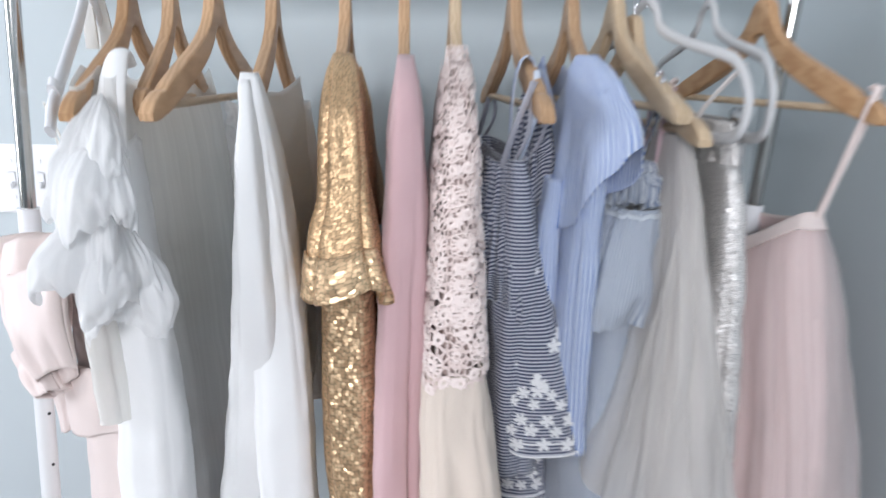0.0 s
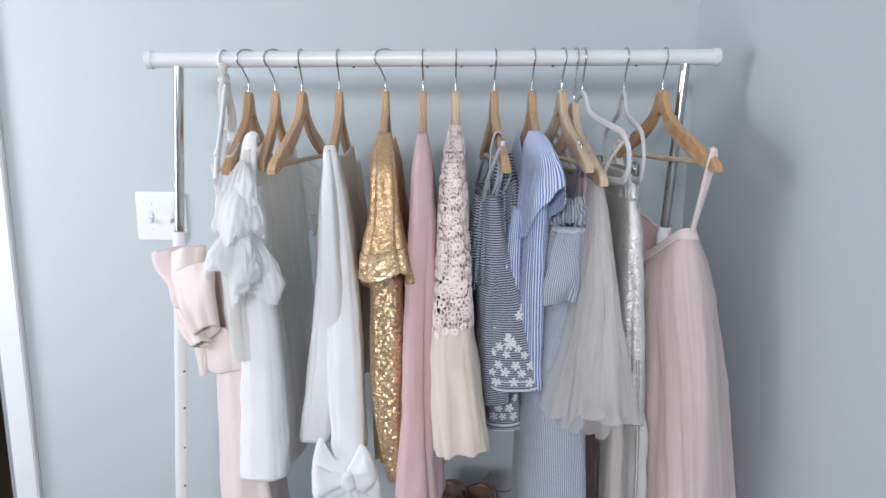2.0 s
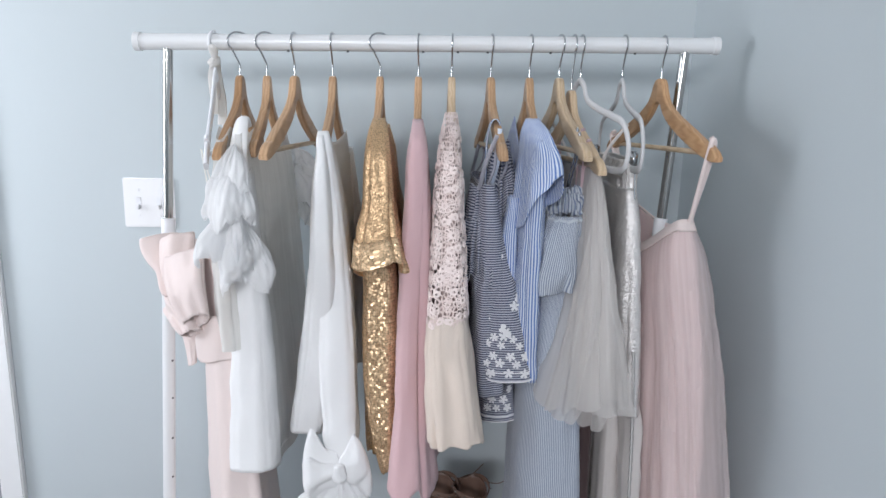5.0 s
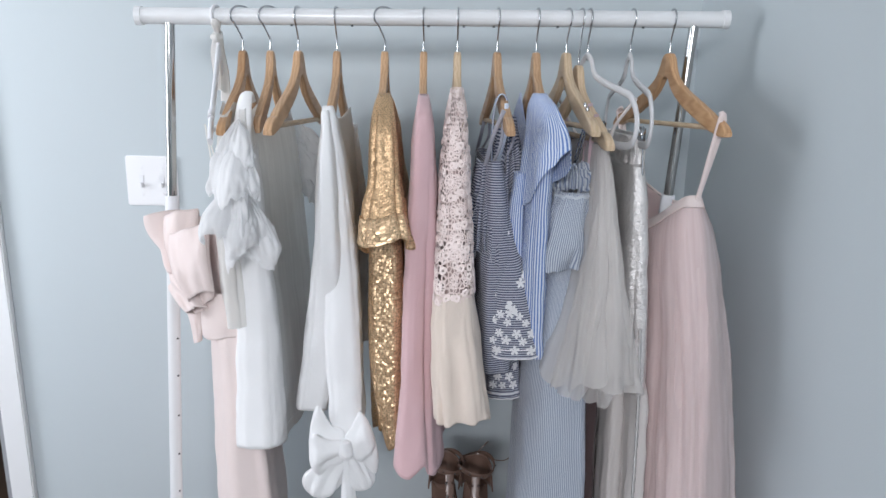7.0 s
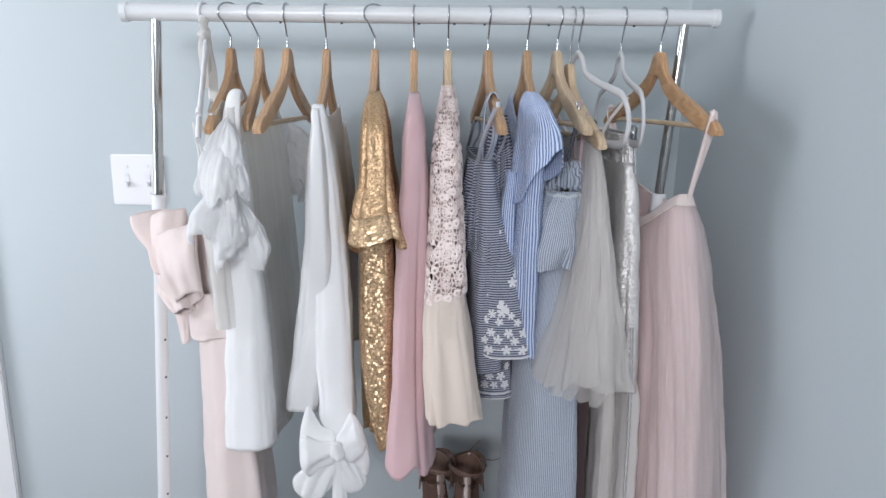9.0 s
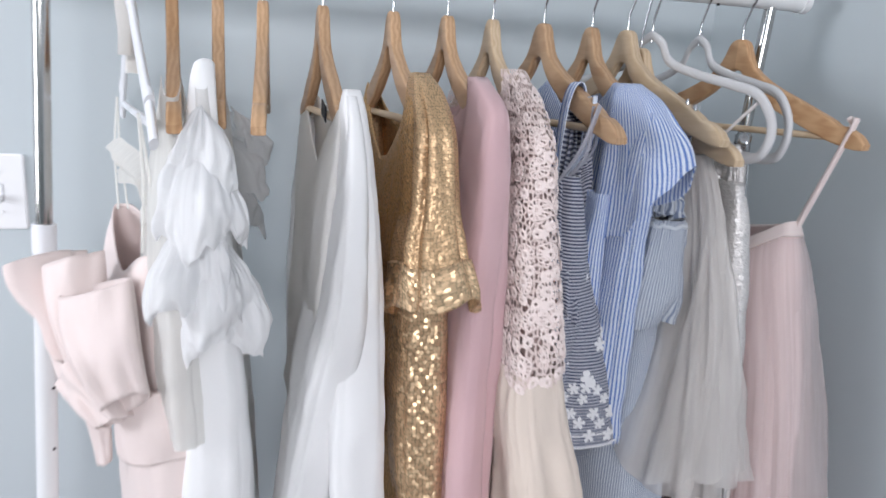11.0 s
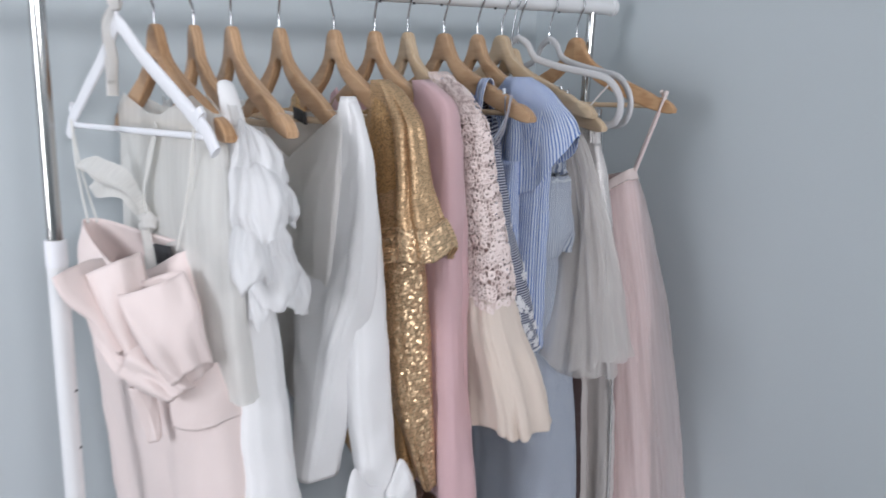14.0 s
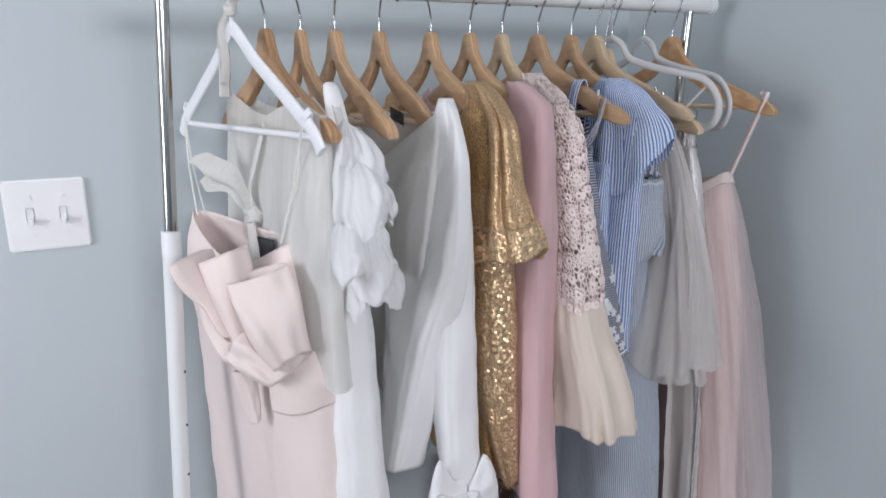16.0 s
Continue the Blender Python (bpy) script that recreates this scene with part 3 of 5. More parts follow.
def loop_hanger(x, z, yaw, material, label, name="slim_hanger", drop=0.0):
    """A slim one-piece hanger: a closed flat loop with rounded ends."""
    m = Matrix.Translation((x, HY, z)) @ Matrix.Rotation(yaw, 4, "Z")
    h = thing(name, (x, HY, z), label, "clothes hanger", "hangers on the rack")
    half = [(0.0, 0.0), (0.022, -0.012), (0.04, -0.036), (0.09, -0.052), (0.15, -0.064), (0.19, -0.075), (0.214, -0.105), (0.212, -0.135), (0.19, -0.150), (0.12, -0.1515), (0.0, -0.1515)]
    loop = [Vector((0, s, q)) for s, q in half] + [Vector((0, -s, q)) for s, q in half[-2:0:-1]]
    pts = spline(loop + [loop[0]], 5)[:-1]
    part("loop", tube_bm([m @ p for p in pts], 0.0032, 0.0062, n=10, closed=True, side=m.to_3x3() @ Vector((1, 0, 0))), material, h)
    part("hook", tube_bm(hook_points(-0.05, x, z + 0.0), 0.0017, n=8), M_HOOK, h, "steel wire hook")
    return h


loop_hanger(HX[12], hang_z(HX[12]) - 0.004, 0.16, M_VELVET, "slim white flocked hanger carrying a grey tulle skirt")
loop_hanger(HX[13], hang_z(HX[13]) - 0.004, -0.10, M_VELVET, "slim white flocked hanger carrying silver trousers")


def plastic_hanger(x, z, yaw):
    m = Matrix.Translation((x, HY, z)) @ Matrix.Rotation(yaw, 4, "Z")
    h = thing("plastic_hanger", (x, HY, z), "white plastic hanger with a cream ribbon tied round its hook", "clothes hanger", "hangers on the rack")
    for sgn in (-1, 1):
        pts = spline([(0, 0, 0.0), (0, sgn * 0.02, -0.012), (0, sgn * 0.06, -0.042), (0, sgn * 0.12, -0.078), (0, sgn * 0.17, -0.108), (0, sgn * 0.20, -0.128), (0, sgn * 0.216, -0.148)], 5)
        part("arm", tube_bm([m @ p for p in pts], 0.0042, 0.0105, n=14, side=m.to_3x3() @ Vector((1, 0, 0))), M_PLASTIC, h)
        part("strap_notch", tube_bm([m @ Vector((0, sgn * 0.183, -0.107)), m @ Vector((0, sgn * 0.19, -0.114))], 0.0050, 0.0118, n=14, side=m.to_3x3() @ Vector((1, 0, 0))), M_PLASTIC, h)
    part("rod", tube_bm([m @ Vector((0, -0.196, -0.132)), m @ Vector((0, 0.196, -0.132))], 0.0042, n=12), M_PLASTIC, h)
    part("hook", tube_bm(hook_points(0.2, x, z), 0.003, n=10), M_PLASTIC, h)
    return h


plastic_hanger(HX[0], hang_z(HX[0]), 0.20)

# ---- garments, from the door side to the corner ----
def garment(name, x, label, category="dress"):
    return thing(name, (x, HY, hang_z(x)), label, category, "clothes on the rack")


def arm_top(dy):
    """How far below the hanger's top its arm lies, dy from the middle."""
    dy = abs(dy)
    pts = ((0.0, 0.0), (0.016, -0.008), (0.022, -0.022), (0.036, -0.042), (0.07, -0.063), (0.12, -0.084), (0.165, -0.103), (0.19, -0.1125), (0.207, -0.121), (0.23, -0.145))
    for (a, p), (b, q) in zip(pts, pts[1:]):
        if dy <= b:
            return p + (q - p) * (dy - a) / (b - a)
    return -0.145


def shoulders(x, y0, y1, dip_near, dip_far, power=1.0):
    """The upper edge of a garment on a hanger: along the arms, with a neckline from y0 to y1."""
    zt = hang_z(x)

    def top(y, s):
        if y0 < y < y1:
            t = (y - y0) / (y1 - y0)
            line = arm_top(y0 - HY) * (1 - t) + arm_top(y1 - HY) * t
            k = (1 - abs(2 * t - 1)) ** power
            return zt + line - k * (dip_near if s < 0 else dip_far)
        return zt + arm_top(y - HY) + 0.003
    return top


def ribbon(name, pts, wide, parent, material, side=(1, 0, 0), label="", thin=0.0009, n=8):
    return part(name, tube_bm(spline(pts, 6), wide / 2, thin, n=n, side=side), material, parent, label)


# blush satin dress with a big folded bow, under the plastic hanger
g = garment("satin_dress", -0.377, "blush pink satin dress with a large folded bow at the bodice")
d = Drape([(1.20, -0.372, 1.005, 0.018, 0.138), (1.16, -0.370, 1.002, 0.032, 0.150), (1.08, -0.366, 0.995, 0.040, 0.160), (1.01, -0.362, 0.985, 0.040, 0.160)], 0.003, 0.004, 1.8, 1,
          yaw=0.24, top=lambda y, s: 1.208 - (0.052 if s < 0 else 0.004) * max(0.0, 1 - (abs(y - 1.0) / 0.14) ** 1.7))
part("bodice", d.mesh(110, 36), M_SATINPINK, g, thick=0.0018)
d = Drape([(1.030, -0.362, 0.985, 0.042, 0.163), (0.95, -0.356, 0.98, 0.047, 0.166), (0.80, -0.348, 0.975, 0.052, 0.170), (0.62, -0.340, 0.97, 0.058, 0.178), (0.36, -0.334, 0.97, 0.064, 0.185)], 0.006, 0.009, 1.9, 21, yaw=0.24, hem=(0, 0.004), start=0.0)
part("skirt", d.mesh(110, 60), M_SATINPINK, g, thick=0.0018)
part("size_label", grid_bm(lambda a, b: Vector((-0.346 - 0.012 * a + 0.004 * b, 0.935 + 0.055 * a, 1.196 - 0.040 * b - 0.004 * a)), 3, 3), M_BLACK, g, "black woven label", thick=0.001)
for yy, to in ((0.805, 0.075), (1.165, -0.035)):
    sx = -0.377 - (yy - HY) * 0.2
    for off in (-0.006, 0.006):
        ribbon("clear_strap", [(sx, yy, 1.352), (sx + off * 0.5, yy + to * 0.5 + off * 0.4, 1.28), (-0.372 - (yy + to - HY) * 0.24 + off, yy + to, 1.203)], 0.003, g, M_SHEER)


def bow_roll(a, b, wide, deep, up, seed, flare=0.15, bend=0.0):
    """Heavy satin folded over softly: a rounded, open-ended tube whose outer lap overhangs its start."""
    a, b, up = Vector(a), Vector(b), Vector(up)
    d = b - a
    e = d.normalized()
    w = (up - e * up.dot(e)).normalized()
    o = e.cross(w)

    def fn(p, q):
        ang = math.tau * p
        c, sn = math.cos(ang), math.sin(ang)
        n = noise.noise(Vector((c * 0.8 + seed, sn * 0.8, q * 1.1 + seed)))
        lip = min(1.0, (q + 0.02) / 0.12, (1.02 - q) / 0.12)
        lip = 0.96 + 0.04 * math.sqrt(max(0.0, 1 - (1 - lip) ** 2))
        n2 = noise.noise(Vector((c * 1.7 - seed, q * 2.0 + seed, sn * 1.7)))
        r = (1.14 - 0.50 * q ** 1.4 + flare * (q - 0.5) ** 2) * lip
        x = wide * r * c * (1 + 0.25 * n) + 0.16 * wide * n2
        y = deep * r * sn * (1 + 0.55 * n) + 0.40 * deep * n2
        return a + d * q + e * (0.40 * wide * math.sin(ang + seed) * (q - 0.4)) + w * x + o * (y + bend * math.sin(math.pi * q))
    return grid_bm(fn, 60, 26, 0.2, 0.15)


for name, p0, p1, wd, dp, up, sd, bd in (
        ("bow_loop", (-0.452, 0.935, 1.185), (-0.412, 0.875, 1.085), 0.040, 0.011, (0.35, 0.85, 0.30), 1.3, -0.004),
        ("bow_loop", (-0.418, 0.905, 1.192), (-0.398, 0.858, 1.052), 0.026, 0.020, (0.75, -0.30, 0.15), 2.1, 0.006),
        ("bow_loop", (-0.392, 0.850, 1.176), (-0.362, 0.812, 1.066), 0.034, 0.020, (0.80, -0.35, 0.45), 3.7, 0.008),
        ("bow_fold", (-0.434, 0.940, 1.150), (-0.416, 0.880, 1.062), 0.025, 0.020, (0.6, 0.7, 0.2), 4.4, -0.004),
        ("bow_fold", (-0.440, 0.985, 1.165), (-0.420, 0.960, 1.070), 0.030, 0.012, (0.3, 0.9, 0.1), 6.2, -0.004),
        ("bow_fold", (-0.412, 0.868, 1.085), (-0.376, 0.822, 1.042), 0.022, 0.020, (0.1, 0.2, 1.0), 7.9, 0.004),
        ("bow_tail", (-0.408, 0.892, 1.035), (-0.400, 0.884, 0.962), 0.011, 0.008, (0.8, -0.35, 0.0), 5.5, -0.003)):
    part(name, bow_roll(p0, p1, wd, dp, up, sd, bend=bd), M_SATINPINK, g, thick=0.0020)
PEPLUM = Drape([(1.072, -0.366, 0.985, 0.044, 0.164), (1.03, -0.366, 0.984, 0.049, 0.168), (0.985, -0.364, 0.984, 0.052, 0.170)], 0.002, 0.005, 1.5, 24, yaw=0.24, start=-0.2,
               rim=lambda u: 0.012 * math.cos(u - 2.6) + 0.005 * math.sin(3 * u))
part("draped_fold", PEPLUM.mesh(70, 22, 0.0, 1.0, math.pi * 0.62, math.pi * 1.30), M_SATINPINK, g, "satin fold draped across the waist", thick=0.0018)

# cream ribbon on the plastic hanger's hook
g = thing("ribbon_tie", (HX[0], HY, 1.50), "cream satin ribbon knotted round a hanger hook with loose ends", "ribbon")
part("knot", puff_bm((HX[0] - 0.004, HY - 0.012, 1.494), (HX[0] + 0.003, HY + 0.012, 1.501), 0.010, 0.009, (0, 0, 1), 0.7, 3, 0.4, 16), M_IVORY, g)
part("loop", puff_bm((HX[0], HY, 1.50), (HX[0] + 0.006, HY - 0.03, 1.525), 0.009, 0.005, (1, 0, 0), 0.3, 4, 0.3, 16), M_IVORY, g)
ribbon("tail", [(HX[0], HY + 0.004, 1.494), (HX[0] - 0.006, HY + 0.03, 1.475), (HX[0] - 0.004, HY + 0.046, 1.43), (HX[0] - 0.006, HY + 0.05, 1.385)], 0.017, g, M_IVORY, (1, 0.35, 0))
ribbon("tail", [(HX[0], HY - 0.004, 1.494), (HX[0] - 0.010, HY + 0.012, 1.47), (HX[0] - 0.008, HY + 0.014, 1.43), (HX[0] - 0.010, HY + 0.020, 1.405)], 0.015, g, M_IVORY, (1, 0.35, 0))

# sheer ivory organza slip on the first wooden hanger, with its knotted sash
g = garment("organza_top", -0.324, "sheer ivory organza top with a knotted sash", "top")
d = Drape([(1.36, -0.326, 0.995, 0.010, 0.19), (1.28, -0.326, 0.995, 0.018, 0.205), (1.14, -0.322, 0.99, 0.024, 0.20), (1.02, -0.318, 0.99, 0.028, 0.196)], 0.008, 0.008, 2.6, 22, yaw=0.075,
          top=shoulders(-0.324, 0.86, 1.12, 0.03, 0.02))
part("body", d.mesh(110, 60), M_SHEER, g)
K = Vector((-0.356, 1.000, 1.220))
def sash(a, b):
    w = 0.007 + 0.026 * a ** 0.55 * (1 - 0.35 * max(0.0, a - 0.75) * 4)
    n = noise.noise(Vector((a * 3.0, b * 2.0, 4.4)))
    return K + Vector((-0.056 * a, 0.110 * a, 0.058 * a + 0.020 * math.sin(math.pi * a))) + Vector((0.010 * n + 0.008 * math.sin(7 * b), 0, (b - 0.5) * 2 * w + 0.010 * n * a))


def sash_drop(a, b):
    w = 0.008 + 0.018 * a ** 0.6
    return K + Vector((-0.006 + 0.005 * math.sin(8 * b + 3 * a), (b - 0.5) * 2 * w - 0.012 * a, -0.085 * a + 0.006 * math.sin(5 * b)))


part("sash_wing", grid_bm(sash, 30, 12), M_SASH, g)
part("sash_wing", grid_bm(sash_drop, 24, 12), M_SASH, g)
part("sash_knot", puff_bm(K + Vector((0, -0.014, 0.004)), K + Vector((0, 0.014, -0.004)), 0.016, 0.013, (0, 0, 1), 0.7, 7, 0.4, 18), M_IVORY, g)
ribbon("sash_end", [K, (-0.356, 1.01, 1.26), (-0.348, 0.985, 1.31), (-0.34, 0.97, 1.35)], 0.020, g, M_SHEER, (0, 1, 0))

# white dress with a cascade of ruffles
g = garment("ruffled_dress", -0.275, "white sleeveless dress with cascading organza ruffles")
d = Drape([(1.40, -0.284, 0.990, 0.008, 0.165), (1.34, -0.280, 0.992, 0.014, 0.185), (1.20, -0.280, 0.998, 0.024, 0.192), (1.05, -0.278, 1.000, 0.031, 0.194), (0.92, -0.276, 0.996, 0.037, 0.198), (0.78, -0.274, 0.990, 0.042, 0.204)], 0.004, 0.006, 2.0, 2, square=0.42, sharp=0.25, yaw=-0.02,
          top=shoulders(-0.275, 0.836, 1.13, 0.060, 0.03, 0.7), low=lambda y: 0.806 - 0.12 * max(0.0, y - 0.80) + 0.003 * math.sin(y * 60))
part("body", d.mesh(150, 90), M_VOILE, g, "thin white body in long folds")
# added sheet over the body: whiter cloth imitates light on its front
FRONT = Drape([(z, x, y, rx + 0.002, ry + 0.003) for z, x, y, rx, ry in d.keys], 0.004, 0.006, 2.0, 2, square=0.42, sharp=0.25, yaw=-0.02, top=d.top_edge, low=d.low_edge)
part("lit_front", FRONT.mesh(70, 80, 0.10, 1.0, math.pi * 0.68, math.pi * 1.32), M_WHITE, g, "opaque white overlay for the lit front of the body", thick=0.0014)
part("shoulder_strap", tube_bm(spline([(-0.282, 0.872, 1.388), (-0.284, 0.860, 1.399), (-0.286, 0.846, 1.390), (-0.287, 0.828, 1.355), (-0.287, 0.814, 1.31), (-0.286, 0.808, 1.25)], 6), [0.0065 + 0.014 * (i / 30) ** 1.2 for i in range(31)], [0.005 + 0.003 * i / 30 for i in range(31)], n=18, side=(1, 0, 0)), M_WHITE, g)
part("hem_stitch", tube_bm([d.at(math.pi * (0.55 + 0.9 * i / 50), 0.965) for i in range(51)], 0.0008, n=5), M_WHITE, g)


def cape_bm(c, z0, drop, radius, seed, lo=165, hi=372, waves=1.7, amp=0.17):
    """One tier of a ruffle: gathered at the armhole, fanning out and down, its rim softly waved and cut unevenly."""
    cx, cy = c

    def fn(a, b):
        th = radians(lo + (hi - lo) * a)
        n = noise.noise(Vector((a * 2.3 + seed, b * 1.4, seed)))
        n2 = noise.noise(Vector((a * 6.0 - seed, b * 3.5, seed * 2)))
        ends = 0.30 + 0.70 * math.sin(math.pi * a) ** 0.45
        r = 0.006 + 1.08 * radius * ends * math.sin(math.pi * 0.60 * b) ** 0.8 * (1 + amp * math.sin(waves * math.tau * a + seed) + 0.30 * n + 0.10 * n2 * b)
        fall = drop * (0.5 + 0.5 * ends) * b ** 1.25 * (1 + 0.20 * n + 0.12 * math.sin(waves * math.tau * a + seed + 1.2))
        n3 = noise.noise(Vector((a * 13.0 + seed, b * 5.0, seed * 3)))
        r += 0.009 * n3 * b
        fall += 0.010 * noise.noise(Vector((a * 17.0, seed, 2.0))) * b
        return Vector((cx + r * math.cos(th), cy + r * math.sin(th), z0 - fall + 0.010 * n2 * b + 0.012 * (1 - b) * math.sin(3 * a + seed)))
    return grid_bm(fn, 84, 18, 0.3, 0.1)


for c, z0, drop, r, sd, lo, hi in (((-0.285, 0.812), 1.350, 0.062, 0.048, 0.7, 226, 322), ((-0.286, 0.804), 1.332, 0.100, 0.074, 2.4, 228, 318), ((-0.288, 0.802), 1.272, 0.080, 0.068, 4.4, 222, 300),
                                   ((-0.285, 0.802), 1.252, 0.098, 0.066, 8.9, 222, 338), ((-0.280, 0.806), 1.215, 0.082, 0.047, 6.0, 225, 372)):
    part("ruffle", cape_bm(c, z0, drop, r, sd, lo, hi), M_ORGANZA, g, "crisp white organza ruffle")
for z0, sd in ((1.350, 3.3), (1.295, 5.7), (1.240, 8.1)):
    part("ruffle", cape_bm((-0.268, 1.165), z0, 0.075, 0.044, sd, -50, 120), M_ORGANZA, g, "crisp white organza ruffle")

# white blouse with wide draped sleeves and bow cuffs
g = garment("white_blouse", -0.156, "white crepe blouse with wide draped bow-tied sleeves and black neck label", "blouse")
d = Drape([(1.37, -0.155, 0.992, 0.006, 0.185), (1.31, -0.158, 0.995, 0.014, 0.185), (1.18, -0.160, 1.0, 0.022, 0.175), (1.05, -0.162, 1.005, 0.026, 0.168), (0.94, -0.164, 1.01, 0.030, 0.165)], 0.006, 0.008, 1.5, 3,
          top=shoulders(-0.156, 0.808, 1.155, 0.080, 0.012, 1.0), hem=(0.05, 0.003))
part("body", d.mesh(130, 70), M_IVORY, g, "ivory body in soft folds", thick=0.0016)
d = Drape([(1.378, -0.150, 0.796, 0.004, 0.006), (1.345, -0.147, 0.818, 0.007, 0.044), (1.30, -0.146, 0.836, 0.012, 0.074), (1.18, -0.150, 0.852, 0.020, 0.084), (1.02, -0.166, 0.866, 0.029, 0.050), (0.85, -0.192, 0.864, 0.027, 0.020)], 0.006, 0.006, 1.5, 50, square=0.45, sharp=0.2,
          low=lambda y: 0.848 + 0.8 * max(0.0, y - 0.86))
part("draped_sleeve", d.mesh(120, 80), M_WHITE, g, thick=0.0016)
part("neck_label", grid_bm(lambda a, b: Vector((-0.160, 0.908 + 0.042 * a, 1.362 - 0.017 * b + 0.008 * a)), 3, 3), M_BLACK, g, "black woven neck label", thick=0.001)
d = Drape([(1.384, -0.148, 0.808, 0.007, 0.009), (1.368, -0.147, 0.808, 0.011, 0.014), (1.340, -0.144, 0.814, 0.013, 0.026), (1.25, -0.139, 0.820, 0.021, 0.034), (1.10, -0.135, 0.822, 0.027, 0.030), (0.96, -0.131, 0.818, 0.029, 0.025), (0.895, -0.128, 0.814, 0.029, 0.022), (0.855, -0.126, 0.808, 0.028, 0.018), (0.825, -0.125, 0.800, 0.014, 0.010)], 0.003, 0.005, 1.5, 25, square=0.5, sharp=0.2)
part("sleeve", d.mesh(90, 80), M_WHITE, g, thick=0.0016)
d = Drape([(1.34, -0.152, 1.185, 0.010, 0.030), (1.15, -0.15, 1.19, 0.026, 0.035), (0.86, -0.15, 1.19, 0.030, 0.035)], 0.003, 0.006, 1.6, 26)
part("sleeve", d.mesh(60, 40), M_WHITE, g, thick=0.0016)
C = Vector((-0.124, 0.782, 0.812))
for d1, wd, dp, up, sd in (((-0.064, 0.004, 0.000), 0.052, 0.018, (0.10, 0, 1), 11.3), ((0.050, 0.006, 0.012), 0.050, 0.018, (-0.1, 0, 1), 12.9), ((-0.062, 0.008, -0.100), 0.028, 0.010, (1, 0, -0.5), 17.1), ((0.034, 0.008, -0.088), 0.022, 0.010, (1, 0, 0.3), 19.7)):
    part("bow_loop", puff_bm(C, C + Vector(d1), wd, dp, up, 0.40, sd, 0.75, 48), M_WHITE, g)
for p1, wd, sd in (((-0.118, 0.778, 0.690), 0.014, 14),):
    part("bow_tail", roll_bm(C, p1, wd, 0.004, (1, 0.1, 0), sd, 0.4, -0.006, 0.016, 0.3), M_WHITE, g, thick=0.0014)
part("bow_knot", puff_bm(C + Vector((0, -0.010, 0.018)), C + Vector((0.003, -0.012, -0.018)), 0.011, 0.011, (1, 0, 0), 0.8, 13, 0.5, 20), M_WHITE, g)

# gold sequined dress
g = garment("sequin_dress", -0.07, "gold sequined dress with folded short sleeves")
d = Drape([(1.39, -0.067, 0.99, 0.008, 0.175), (1.33, -0.065, 0.99, 0.022, 0.185), (1.18, -0.063, 0.99, 0.026, 0.18), (1.0, -0.061, 0.99, 0.028, 0.17), (0.81, -0.058, 0.985, 0.028, 0.165)], 0.004, 0.006, 2.2, 4,
          top=shoulders(-0.07, 0.868, 1.12, 0.10, 0.05, 0.6), low=lambda y: 0.80 + 0.12 * max(0.0, 0.95 - y) + 0.008 * math.sin(70 * y))
part("body", d.mesh(130, 80), M_GOLDSHADED, g, thick=0.0016)
d = Drape([(1.405, -0.064, 0.872, 0.009, 0.016), (1.385, -0.062, 0.855, 0.016, 0.030), (1.34, -0.061, 0.838, 0.021, 0.048), (1.26, -0.059, 0.828, 0.026, 0.048), (1.225, -0.060, 0.818, 0.033, 0.050), (1.185, -0.058, 0.808, 0.037, 0.055), (1.155, -0.056, 0.802, 0.042, 0.057)], 0.003, 0.010, 2.2, 27, hem=(-0.45, 0.008), start=0.0, square=0.62, sharp=0.3, crumple=0.0005)
part("sleeve", d.mesh(100, 60), M_GOLD, g, thick=0.002)
CUFF = d


def cuff(a, b):
    """The turned-back cuff: a band round the sleeve's end, standing a little proud."""
    p, q = CUFF.at(math.tau * a, 0.80 + 0.2 * b), CUFF.at(math.tau * a, 0.5)
    o = Vector((p.x + 0.058, p.y - 0.804, 0)).normalized()
    return p + o * (0.0030 + 0.0015 * math.sin(math.pi * b) + 0.004 * noise.noise(Vector((a * 9, b * 2, 1))))


part("turned_cuff", grid_bm(cuff, 90, 12, 0.33, 0.05), M_GOLDLOOSE, g, thick=0.002)
d = Drape([(1.18, -0.060, 0.838, 0.026, 0.038), (1.05, -0.058, 0.832, 0.028, 0.040), (0.95, -0.056, 0.824, 0.026, 0.036), (0.87, -0.050, 0.812, 0.019, 0.029), (0.808, -0.043, 0.802, 0.011, 0.020)], 0.003, 0.006, 1.5, 28, crumple=0.0006, hem=(0.1, 0.006), start=0.0)
part("front_fold", d.mesh(90, 60), M_GOLDLOOSE, g, thick=0.002)
d = Drape([(1.36, -0.070, 1.16, 0.016, 0.035), (1.22, -0.068, 1.18, 0.034, 0.05), (1.16, -0.068, 1.185, 0.04, 0.052)], 0.003, 0.006, 1.9, 29)
part("sleeve", d.mesh(70, 30), M_GOLD, g, thick=0.002)

